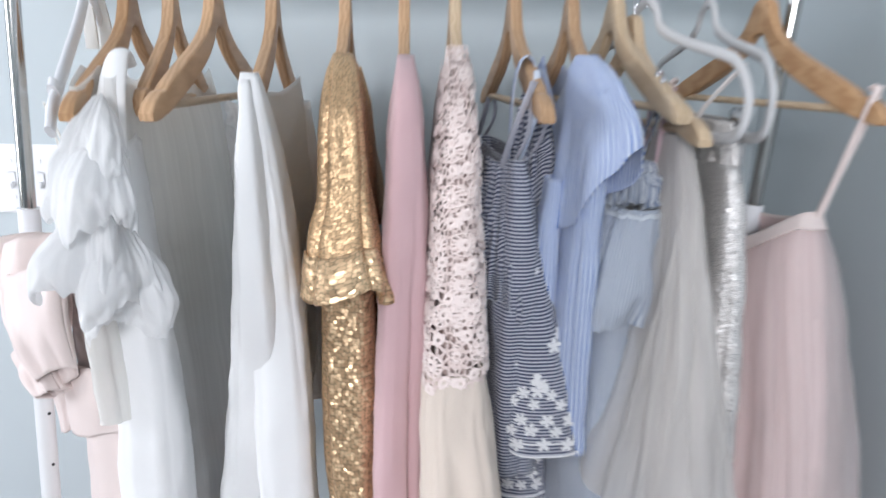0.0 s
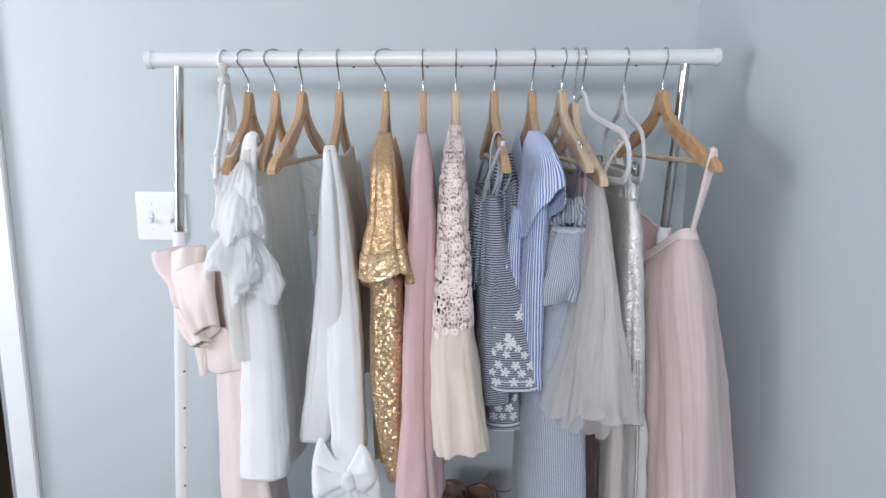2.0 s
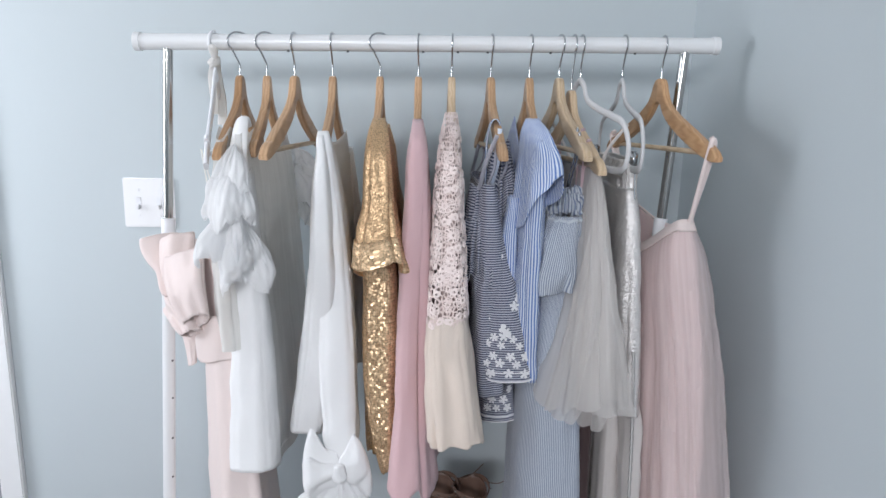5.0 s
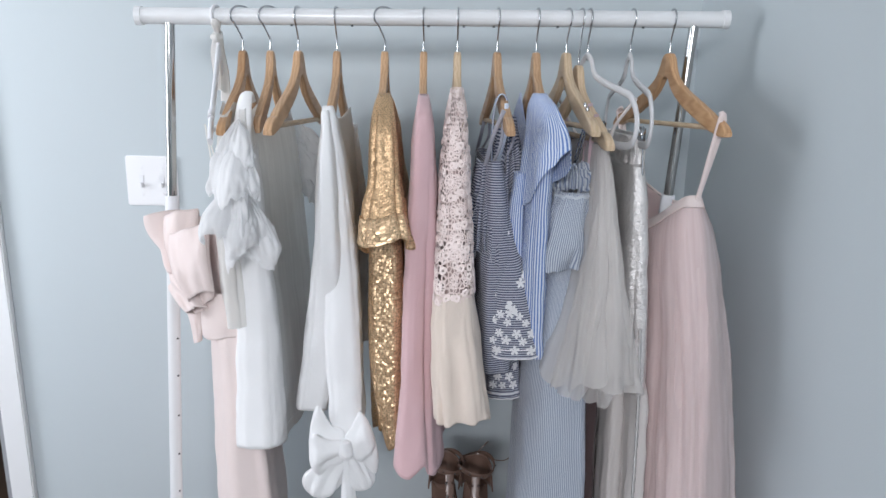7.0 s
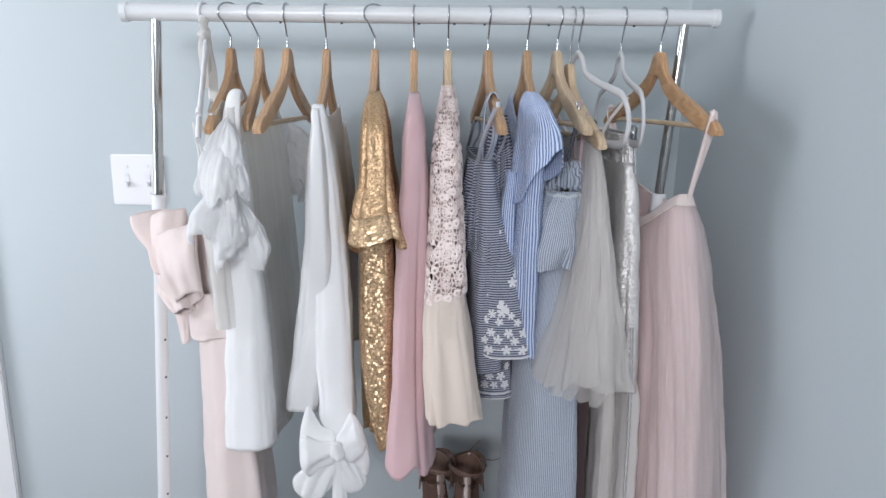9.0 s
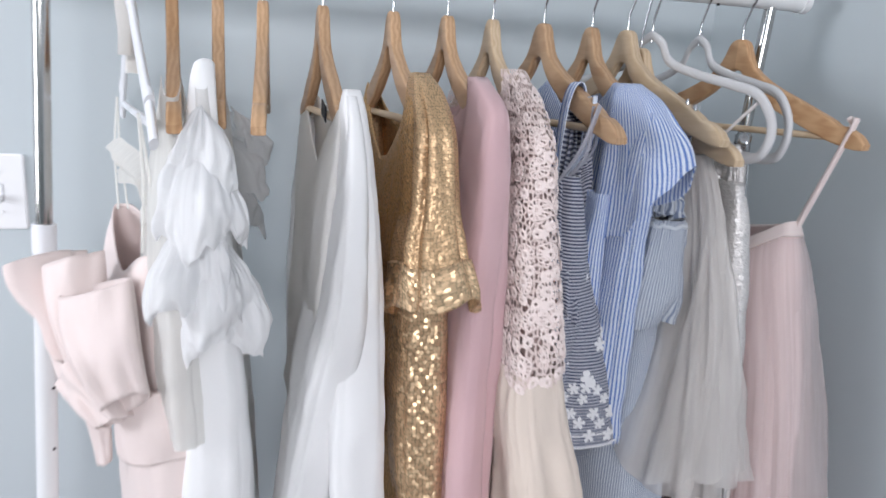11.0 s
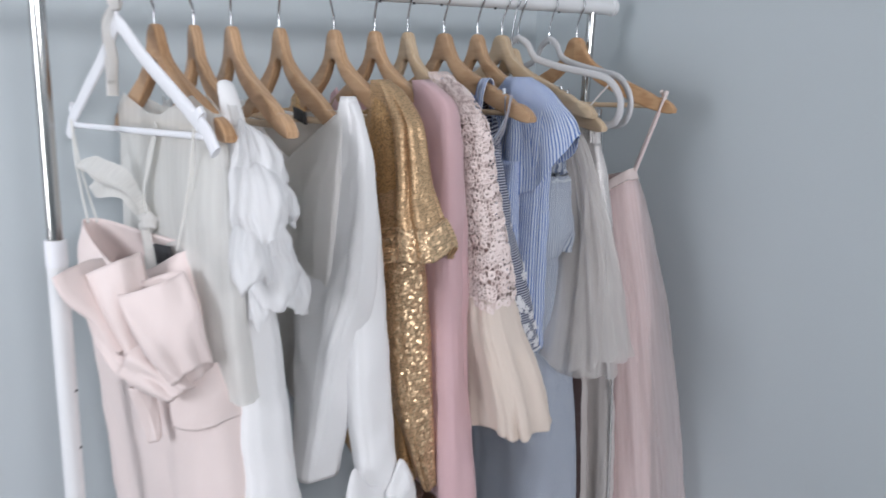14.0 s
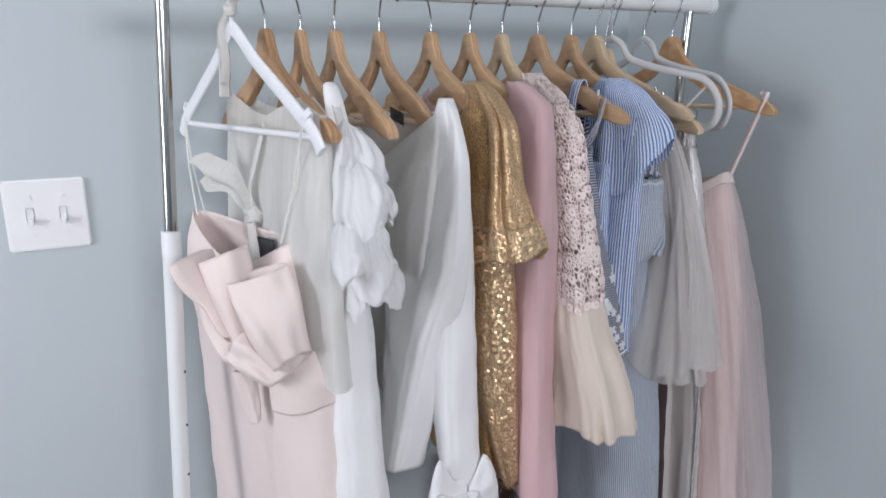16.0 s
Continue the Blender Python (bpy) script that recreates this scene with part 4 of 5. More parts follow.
# dusty pink dress
g = garment("pink_dress", 0.0, "dusty pink crepe dress with a flared split hem")
d = Drape([(1.40, 0.003, 0.99, 0.008, 0.165), (1.34, 0.004, 0.985, 0.016, 0.19), (1.20, 0.006, 0.985, 0.022, 0.185), (0.95, 0.010, 0.98, 0.030, 0.18), (0.78, 0.014, 0.98, 0.038, 0.18)], 0.006, 0.008, 1.5, 5,
          top=shoulders(0.0, 0.868, 1.12, 0.07, 0.03, 0.8))
part("body", d.mesh(130, 70), M_PINK, g, thick=0.0016)
d = Drape([(1.405, 0.001, 0.866, 0.008, 0.016), (1.375, 0.002, 0.836, 0.012, 0.040), (1.34, 0.002, 0.832, 0.016, 0.046), (1.28, 0.003, 0.828, 0.019, 0.046), (1.15, 0.000, 0.822, 0.023, 0.048), (0.98, -0.001, 0.816, 0.027, 0.052), (0.87, 0.000, 0.812, 0.033, 0.058), (0.785, 0.000, 0.810, 0.042, 0.064)], 0.003, 0.012, 1.2, 30, hem=(0.15, 0.004), sharp=0.3, rim=lambda u: 0.022 * math.exp(-((u - math.pi + 0.1) / 0.13) ** 2) - 0.010 * math.sin(u))
part("sleeve", d.mesh(100, 80), M_PINK, g, thick=0.0016)

# lace blouse
g = garment("lace_blouse", 0.061, "blush crochet lace blouse with cream bell cuffs", "blouse")
d = Drape([(1.40, 0.060, 0.99, 0.008, 0.165), (1.33, 0.060, 0.985, 0.016, 0.19), (1.15, 0.060, 0.98, 0.024, 0.185), (0.98, 0.060, 0.98, 0.030, 0.18)], 0.004, 0.004, 2.0, 6, top=shoulders(0.061, 0.90, 1.09, 0.05, 0.02, 0.7))
part("body", d.mesh(120, 60), M_LACE, g)
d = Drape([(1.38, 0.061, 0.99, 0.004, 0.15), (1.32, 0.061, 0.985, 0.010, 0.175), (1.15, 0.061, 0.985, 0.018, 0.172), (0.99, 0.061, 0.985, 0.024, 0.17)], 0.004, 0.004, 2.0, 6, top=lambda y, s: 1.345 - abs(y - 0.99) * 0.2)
part("lining", d.mesh(100, 40), M_LINING_SHADE, g, "dull pink lining in the tone of shaded lace")
SL = Drape([(1.418, 0.058, 0.905, 0.009, 0.018), (1.385, 0.056, 0.868, 0.014, 0.036), (1.34, 0.054, 0.842, 0.019, 0.052), (1.25, 0.053, 0.818, 0.024, 0.048), (1.16, 0.053, 0.798, 0.029, 0.050), (1.088, 0.053, 0.786, 0.033, 0.053)], 0.002, 0.004, 1.8, 31, hem=(0.06, 0.004))
# added inner tube, coloured like the sleeve's shaded inside behind the holes
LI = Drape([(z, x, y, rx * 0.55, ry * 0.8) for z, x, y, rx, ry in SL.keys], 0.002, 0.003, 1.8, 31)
part("sleeve_inner_shade", LI.mesh(60, 40, 0.05), M_LINING_SHADE, g)
sleeve = part("lace_sleeve", SL.mesh(110, 80), M_LACE, g, "crochet lace of round rosettes")


def rosette(surface, u, v, size, spokes, name, parent):
    """A crocheted round: an open eye in a thick ring, with spokes out to a thin ring, lying on the cloth."""
    tall = surface.top - surface.low
    du = 0.02 / max((surface.at(u + 0.01, v) - surface.at(u - 0.01, v)).length, 0.0006)

    def on(r, a, lift):
        uu, vv = u + r * math.cos(a) * du, min(1.0, max(0.0, v + r * math.sin(a) / tall))
        p = surface.at(uu, vv)
        x, y, _, _ = ease(surface.keys, surface.top - tall * vv)
        o = Vector((p.x - x, (p.y - y) * 0.35, 0))
        return p + (o.normalized() if o.length > 1e-6 else Vector((0, -1, 0))) * lift

    bm = bmesh.new()
    def band(r0, r1, n, lift, scallop=0.0):
        k = [[bm.verts.new(on(r * (1 + (scallop * math.cos(8 * math.tau * i / n) if q == 2 else 0)), math.tau * i / n, h)) for i in range(n)] for q, (r, h) in enumerate(((r0, lift * 0.4), ((r0 + r1) / 2, lift), (r1, lift * 0.4)))]
        for p, q in zip(k, k[1:]):
            for i in range(n):
                bm.faces.new((p[i], p[(i + 1) % n], q[(i + 1) % n], q[i]))
    if spokes:
        band(size * 0.17, size * 0.52, 16, 0.0022)
        band(size * 0.86, size * 1.0, 20, 0.0018)
        for i in range(spokes):
            a = math.tau * i / spokes
            w = 0.10
            bm.faces.new([bm.verts.new(on(r, a + t, 0.0014)) for r, t in ((size * 0.50, -w * 1.5), (size * 0.50, w * 1.5), (size * 0.88, w), (size * 0.88, -w))])
    else:
        band(size * 0.28, size, 24, 0.0022, 0.14)
    bmesh.ops.recalc_face_normals(bm, faces=bm.faces[:])
    return part(name, bm, M_THREAD, parent)


rng = random.Random(21)
ROWS = 17
for j in range(ROWS):
    v = (j + 0.6) / (ROWS + 0.2)
    ring = [SL.at(math.tau * i / 120, v) for i in range(121)]
    run = [0.0]
    for p, q in zip(ring, ring[1:]):
        run.append(run[-1] + (q - p).length)
    big = j % 2 == 1
    n = max(2, round(run[-1] / (0.0245 if big else 0.0150)))
    for k in range(n):
        goal = run[-1] * ((k + 0.27 * j + 0.5 * (j // 2 % 2) + rng.uniform(-0.06, 0.06)) % n) / n
        i = max(q for q in range(121) if run[q] <= goal)
        rosette(SL, math.tau * i / 120, v + 0.020 * math.sin(math.tau * i / 60 + 0.8 * j) + rng.uniform(-0.008, 0.008), 0.0118 if big else 0.0062, 13 if big else 0, "rosette" if big else "flower_knot", sleeve)
d = Drape([(1.10, 0.053, 0.788, 0.030, 0.050), (1.06, 0.055, 0.780, 0.033, 0.054), (1.00, 0.061, 0.764, 0.037, 0.064), (0.94, 0.066, 0.752, 0.040, 0.070), (0.893, 0.069, 0.748, 0.042, 0.072)], 0.003, 0.016, 2.5, 7, hem=(-0.25, 0.006), start=-0.1, sharp=0.3)
part("bell_cuff", d.mesh(140, 60), M_CREAM, g, "gathered cream cotton bell cuff", thick=0.0014)
d = Drape([(1.10, 0.066, 0.86, 0.026, 0.05), (0.98, 0.060, 0.85, 0.034, 0.058), (0.88, 0.058, 0.85, 0.038, 0.062)], 0.003, 0.010, 2.6, 33, start=0.0)
part("bell_cuff", d.mesh(90, 40), M_CREAM, g, thick=0.0014)

# striped off-shoulder top with embroidered sleeves
g = garment("embroidered_top", 0.133, "navy hairline striped off-shoulder top with white flower embroidery", "top")
for yy, xo in ((0.82, -0.012), (0.845, 0.010), (1.16, 0.0)):
    zz = hang_z(0.133) + arm_top(yy - HY)
    ribbon("looped_strap", [(0.133 + xo * 0.3, yy - 0.004, zz + 0.006), (0.133 + xo * 1.1 - 0.008, yy - 0.006, zz - 0.04), (0.118 + xo, yy + 0.04, 1.285)], 0.008, g, M_BLUESTRIPE if xo > 0 else M_STRAP, (1, 0.4, 0))
    ribbon("looped_strap", [(0.133 + xo * 0.3, yy + 0.010, zz + 0.005), (0.133 + xo * 1.1 + 0.008, yy + 0.012, zz - 0.05), (0.126 + xo, yy + 0.05, 1.282)], 0.006, g, M_STRAP, (1, 0.4, 0))
d = Drape([(1.30, 0.122, 0.98, 0.014, 0.14), (1.22, 0.125, 0.975, 0.024, 0.15), (1.05, 0.13, 0.97, 0.03, 0.15), (0.93, 0.135, 0.97, 0.034, 0.15)], 0.005, 0.006, 2.4, 34)
part("body", d.mesh(110, 50), M_NAVYSTRIPE, g, thick=0.0014)
EM = Drape([(1.270, 0.118, 0.890, 0.016, 0.036), (1.212, 0.124, 0.882, 0.027, 0.046), (1.128, 0.136, 0.874, 0.038, 0.050), (1.044, 0.152, 0.868, 0.047, 0.052), (0.962, 0.165, 0.866, 0.052, 0.054)], 0.002, 0.003, 1.6, 8, rim=lambda u: 0.032 * abs(math.sin(u)) ** 4,
           low=lambda y: 0.962 + 6.0 * max(0.0, y - 0.83) ** 2)
part("bell_sleeve", EM.mesh(110, 70), M_NAVYSTRIPE, g, thick=0.0014)
E2 = Drape([(1.03, 0.143, 0.915, 0.020, 0.032), (0.94, 0.152, 0.905, 0.029, 0.034), (0.862, 0.154, 0.900, 0.031, 0.036)], 0.002, 0.003, 1.6, 35)
part("bell_sleeve", E2.mesh(80, 40), M_NAVYSTRIPE, g, thick=0.0014)


def gathered_bm(c, z0, drop, radius, seed, lo, hi, puckers=9, su=0.14, sv=0.10):
    """A gathered ruffle: puckered close at its seam, opening into uneven soft folds at its free edge."""
    cx, cy = c

    def fn(a, b):
        th = radians(lo + (hi - lo) * a)
        n = noise.noise(Vector((a * 4.0 + seed, b * 1.8, seed)))
        n2 = noise.noise(Vector((a * 11.0, b * 4.0 + seed, seed)))
        fold = math.sin(puckers * math.tau * a + 2.2 * n + 1.2 * b)
        r = radius[0] + (radius[1] - radius[0]) * b ** 0.8 + (0.0032 + 0.0045 * b) * fold + 0.008 * n * b + 0.003 * n2
        return Vector((cx + 0.8 * r * math.cos(th), cy + r * math.sin(th), z0 - drop * b * (1 + 0.28 * n) + 0.004 * fold * b + 0.006 * n2))
    return grid_bm(fn, 120, 26, su, sv)


for c, z0, drop, rr, sd, lo, hi in (((0.118, 0.880), 1.296, 0.105, (0.026, 0.046), 3.1, 150, 330), ((0.112, 0.876), 1.240, 0.105, (0.034, 0.056), 5.2, 150, 290), ((0.148, 0.905), 1.372, 0.130, (0.012, 0.034), 7.7, 170, 380)):
    part("neck_ruffle", gathered_bm(c, z0, drop, rr, sd, lo, hi), M_NAVYSTRIPE, g, "gathered striped ruffle", thick=0.0012)


def strap_bm(points, wide, side):
    """A flat strap along points, its cloth running lengthwise."""
    pts, side = spline(points, 8), Vector(side).normalized()
    long = sum((q - p).length for p, q in zip(pts, pts[1:]))

    def fn(a, b):
        k = min(int(b * (len(pts) - 1)), len(pts) - 2)
        p = pts[k].lerp(pts[k + 1], b * (len(pts) - 1) - k)
        return p + side * (a - 0.5) * wide + Vector((0.0012 * math.sin(9 * a + 5 * b), 0, 0))
    return grid_bm(fn, 8, len(pts) - 1, wide, long)


part("shoulder_strap", strap_bm([(0.120, 0.892, 1.28), (0.119, 0.884, 1.36), (0.123, 0.880, 1.396), (0.132, 0.878, 1.408), (0.142, 0.880, 1.396), (0.147, 0.886, 1.36), (0.151, 0.90, 1.28)], 0.022, (0.15, 1, 0)), M_BLUESTRIPE, g, "striped cotton strap", thick=0.0012)


def flower_mesh(petals, r):
    bm = bmesh.new()
    c = bm.verts.new((0, 0, 0.0016))
    ring = []
    for k in range(petals * 6):
        a = k * math.tau / (petals * 6)
        q = abs(math.cos(petals * a / 2)) ** 0.7
        ring.append(bm.verts.new((r * (0.28 + 0.72 * q) * math.cos(a), r * (0.28 + 0.72 * q) * math.sin(a), 0.0011)))
    low = [bm.verts.new((v.co.x * 1.03, v.co.y * 1.03, -0.0004)) for v in ring]
    n = len(ring)
    for k in range(n):
        bm.faces.new((c, ring[k], ring[(k + 1) % n]))
        bm.faces.new((ring[k], low[k], low[(k + 1) % n], ring[(k + 1) % n]))
    me = bpy.data.meshes.new("embroidered_flower")
    bm.to_mesh(me)
    bm.free()
    me.materials.append(M_EMB)
    return me


FLOWERS = [flower_mesh(5, 0.0088), flower_mesh(6, 0.0080), flower_mesh(5, 0.0072), flower_mesh(2, 0.0080)]


def sew(surface, x, z, which, parent, turn):
    """Lay a flower on the side of a sleeve that faces the room, where it passes through x and z."""
    best = None
    v = (surface.top - z) / (surface.top - surface.low)
    for k in range(60, 121):
        u = math.tau * k / 180
        p = surface.at(u, v)
        e = abs(p.x - x)
        if best is None or e < best[0]:
            best = (e, u, p)
    _, u, p = best
    n = (surface.at(u, min(v + 0.02, 1)) - p).cross(surface.at(u + 0.06, v) - p).normalized()
    if n.y > 0:
        n = -n
    ob = new("embroidered_flower", FLOWERS[which])
    ob.matrix_basis = Matrix.Translation(p + n * 0.0014) @ n.to_track_quat("Z", "Y").to_matrix().to_4x4() @ Matrix.Rotation(turn, 4, "Z")
    ob.parent = parent
    ob.matrix_parent_inverse = base_of(parent).inverted()
    return ob


rng = random.Random(4)
for x, z, w in ((0.117, 1.092, 0), (0.163, 1.108, 0), (0.168, 1.118, 3), (0.136, 1.186, 3), (0.131, 1.198, 3), (0.143, 1.075, 3), (0.147, 1.062, 0), (0.152, 1.066, 3)):
    sew(EM, 0.152 + (x - 0.146) * 1.04, z - 0.012 - (1.12 - z) * 0.08, w, g, rng.uniform(0, 3))
for row, (z, xs) in enumerate(((1.043, (0.150, 0.182)), (1.034, (0.130, 0.163)), (1.026, (0.118, 0.145, 0.175, 0.192)), (1.014, (0.128, 0.158, 0.182)), (1.004, (0.118, 0.142, 0.168, 0.194)), (0.994, (0.130, 0.155, 0.180)))):
    for x in xs:
        sew(EM, 0.152 + (x - 0.146) * 1.04 + rng.uniform(-0.003, 0.003), 1.0 + (z - 1.0) * 1.55 - 0.012 + rng.uniform(-0.003, 0.003), rng.choice((0, 1, 2)), g, rng.uniform(0, 3))
for z, xs in ((0.945, (0.130, 0.150, 0.168)), (0.928, (0.138, 0.158)), (0.912, (0.130, 0.148, 0.166))):
    for x in xs:
        sew(E2, x + 0.005, z - 0.021, rng.choice((0, 1, 2)), g, rng.uniform(0, 3))
for surf, vv in ((EM, 0.945), (EM, 0.995), (E2, 0.93), (E2, 0.99)):
    part("scallop_trim", tube_bm([surf.at(math.tau * i / 60, vv) for i in range(60)], 0.0016, n=6, closed=True), M_EMB, g, "white scalloped edging")

# candy striped dress
g = garment("striped_dress", 0.204, "blue and white candy striped dress with flutter sleeves")
d = Drape([(1.39, 0.200, 0.99, 0.008, 0.18), (1.33, 0.196, 0.99, 0.018, 0.185), (1.18, 0.192, 0.985, 0.024, 0.175), (0.96, 0.200, 0.98, 0.028, 0.16)], 0.005, 0.007, 2.2, 9, top=shoulders(0.204, 0.90, 1.08, 0.06, 0.02, 0.8))
part("body", d.mesh(120, 60), M_BLUESTRIPE, g, thick=0.0014)
d = Drape([(1.410, 0.136, 0.862, 0.006, 0.012), (1.388, 0.133, 0.850, 0.012, 0.030), (1.345, 0.1295, 0.835, 0.016, 0.043), (1.300, 0.125, 0.825, 0.020, 0.050), (1.258, 0.122, 0.820, 0.023, 0.053)], 0.003, 0.006, 1.6, 36, start=0.0, square=0.7, yaw=0.43,
          rim=lambda u: 0.006 - 0.044 * math.cos(u) + 0.014 * math.sin(u) + 0.012 * math.cos(2 * u) + 0.005 * math.sin(5 * u))
part("flutter_sleeve", d.mesh(100, 50), M_BLUESTRIPE, g, thick=0.0014)
part("sleeve_hem", tube_bm([d.at(math.tau * i / 50, 0.955) for i in range(50)], 0.0007, 0.0007, n=5, closed=True), M_BLUESTRIPE, g)
d = Drape([(1.30, 0.190, 0.880, 0.012, 0.012), (1.20, 0.196, 0.905, 0.019, 0.012), (1.10, 0.206, 0.915, 0.021, 0.012), (0.93, 0.220, 0.915, 0.022, 0.012)], 0.002, 0.004, 1.6, 37)
part("hanging_tie", d.mesh(50, 40), M_BLUESTRIPE, g, thick=0.0014)
d = Drape([(1.28, 0.165, 0.86, 0.008, 0.02), (1.20, 0.162, 0.86, 0.012, 0.022), (1.0, 0.172, 0.86, 0.016, 0.024)], 0.002, 0.004, 1.6, 38)
part("hanging_tie", d.mesh(50, 30), M_BLUESTRIPE, g, thick=0.0014)

# chambray dress with gathered neckline, on a chain
g = garment("chambray_dress", 0.259, "pale chambray pinstripe dress with a gathered ruffle neckline")
d = Drape([(1.250, 0.258, 0.888, 0.024, 0.056), (1.236, 0.254, 0.884, 0.030, 0.060), (1.19, 0.246, 0.876, 0.038, 0.062), (1.15, 0.240, 0.870, 0.042, 0.060), (1.115, 0.238, 0.866, 0.043, 0.058)], 0.002, 0.013, 3.2, 10, hem=(-0.1, 0.004), start=-0.3, crumple=0.003, sharp=0.4)
part("puff_sleeve", d.mesh(120, 60), M_CHAMBRAY, g, thick=0.0014)
for c, z0, drop, rr, sd in (((0.262, 0.888), 1.286, 0.036, (0.036, 0.046), 2.2), ((0.262, 0.892), 1.296, 0.052, (0.026, 0.042), 6.6)):
    part("ruffle_heading", gathered_bm(c, z0, drop, rr, sd, 150, 395, 15, 0.16, 0.05), M_CHAMBRAY, g, "gathered ruffle heading", thick=0.0012)
part("elastic_gather", tube_bm([d.at(math.tau * i / 70, 0.05 + 0.010 * math.sin(i * 1.1)) + Vector((0, 0, 0.0012 * math.sin(i * 2.3))) for i in range(70)], 0.0030, n=8, closed=True), M_CHAMBRAY, g)
d = Drape([(1.24, 0.258, 0.99, 0.02, 0.12), (1.12, 0.252, 0.965, 0.036, 0.13), (0.93, 0.246, 0.93, 0.052, 0.12), (0.75, 0.250, 0.905, 0.062, 0.105), (0.36, 0.252, 0.90, 0.068, 0.11)], 0.004, 0.014, 1.4, 39, start=0.0, sharp=0.3)
part("skirt", d.mesh(120, 70), M_CHAMBRAY, g, thick=0.0014)
for yy in (0.835, 0.85, 1.10):
    zz = hang_z(0.259) + arm_top(yy - HY)
    pts = spline([(0.259 - (yy - HY) * 0.05, yy, zz + 0.006), (0.266, yy - 0.003, zz - 0.03), (0.262, yy + 0.02, zz - 0.08), (0.262, yy + 0.035, 1.275)], 8)
    part("chain_strap", tube_bm(pts, [0.0016 + 0.0012 * (i % 2) for i in range(len(pts))], n=6), M_HOOK, g, "thin silver chain strap")

# dark brown slip with mauve straps on the hanger behind
g = garment("brown_slip", 0.283, "dark brown slip dress with mauve straps")
d = Drape([(1.25, 0.292, 1.0, 0.006, 0.10), (1.0, 0.302, 0.96, 0.010, 0.125), (0.85, 0.308, 0.94, 0.014, 0.125), (0.40, 0.310, 0.935, 0.018, 0.13)], 0.002, 0.003, 2.0, 41)
part("body", d.mesh(80, 40), M_BROWN, g, thick=0.0014)
for yy in (0.86, 0.90, 1.08):
    zz = hang_z(0.283) - 0.022 + arm_top(yy - HY)
    ribbon("strap", [(0.283 - (yy - HY) * 0.05, yy, zz + 0.005), (0.286, yy + 0.01, zz - 0.04), (0.292, yy + 0.03, 1.24)], 0.011, g, M_MAUVE, (1, 0.5, 0))

# grey tulle skirt
g = garment("tulle_skirt", 0.298, "short soft grey tulle skirt in sheer layers", "skirt")
for lab, mat, keys, pl, sd, hm in (
        ("slip", M_GREYSLIP, [(1.325, 0.302, 0.975, 0.010, 0.130), (1.25, 0.300, 0.955, 0.016, 0.140), (1.10, 0.304, 0.94, 0.024, 0.165), (0.95, 0.312, 0.93, 0.036, 0.17)], 0.008, 11, (-0.1, 0.01)),
        ("tulle_layer", M_GREYTULLE, [(1.33, 0.302, 0.97, 0.012, 0.130), (1.25, 0.302, 0.95, 0.018, 0.145), (1.10, 0.310, 0.940, 0.028, 0.170), (0.90, 0.328, 0.940, 0.060, 0.205)], 0.013, 12, (-0.10, 0.012)),
        ("tulle_layer", M_GREYTULLE, [(1.33, 0.300, 0.97, 0.014, 0.132), (1.25, 0.302, 0.95, 0.018, 0.150), (1.10, 0.306, 0.935, 0.032, 0.18), (0.91, 0.304, 0.94, 0.080, 0.205)], 0.016, 13, (-0.12, 0.014)),
        ("tulle_layer", M_GREYTULLE, [(1.33, 0.302, 0.97, 0.012, 0.131), (1.25, 0.300, 0.95, 0.018, 0.150), (1.10, 0.290, 0.94, 0.034, 0.17), (0.925, 0.282, 0.935, 0.074, 0.20)], 0.016, 14, (-0.12, 0.014))):
    d = Drape(keys, 0.004, pl, 3.4, sd, hem=hm, start=0.0, sharp=0.7, fine=0.35)
    part(lab, d.mesh(150, 56), mat, g)
for yy in (0.80, 1.15):
    ribbon("hanging_loop", [(0.304 - (yy - HY) * 0.16, yy, 1.405), (0.312, yy + 0.03, 1.36), (0.314, yy + 0.06 if yy < 1 else yy - 0.06, 1.325)], 0.006, g, M_GREYSLIP, (1, 0, 0))

# silver trousers
g = garment("silver_trousers", 0.376, "silver metallic trousers with a pleated waistband", "trousers")
d = Drape([(1.345, 0.372, 0.985, 0.016, 0.128), (1.325, 0.373, 0.985, 0.019, 0.134), (1.296, 0.374, 0.985, 0.016, 0.136)], 0.001, 0.004, 9.0, 42, start=-0.3, sharp=0.2, yaw=-0.08, fine=0.4)
part("waistband", d.mesh(160, 16), M_SILVER, g, "pleated elastic waistband", thick=0.0016)
d = Drape([(1.298, 0.374, 0.985, 0.017, 0.138), (1.22, 0.380, 0.98, 0.022, 0.150), (1.05, 0.390, 0.975, 0.026, 0.158), (0.90, 0.396, 0.965, 0.024, 0.158)], 0.003, 0.006, 2.0, 43, yaw=-0.08)
part("hip", d.mesh(110, 50), M_SILVER, g, thick=0.0016)
for yc, xc, sd in ((0.885, 0.366, 44), (0.845, 0.398, 45), (1.06, 0.38, 46)):
    d = Drape([(0.95, xc - 0.004, yc + 0.05, 0.010, 0.040), (0.85, xc, yc + 0.01, 0.015, 0.036), (0.40, xc + 0.006, yc, 0.018, 0.040)], 0.002, 0.005, 1.8, sd)
    part("leg", d.mesh(70, 50), M_GREYSLIP, g, "soft grey trouser leg", thick=0.0016)
pts = spline([(0.378, 0.812, 1.02), (0.386, 0.806, 0.85), (0.390, 0.803, 0.62), (0.392, 0.80, 0.40)], 40)
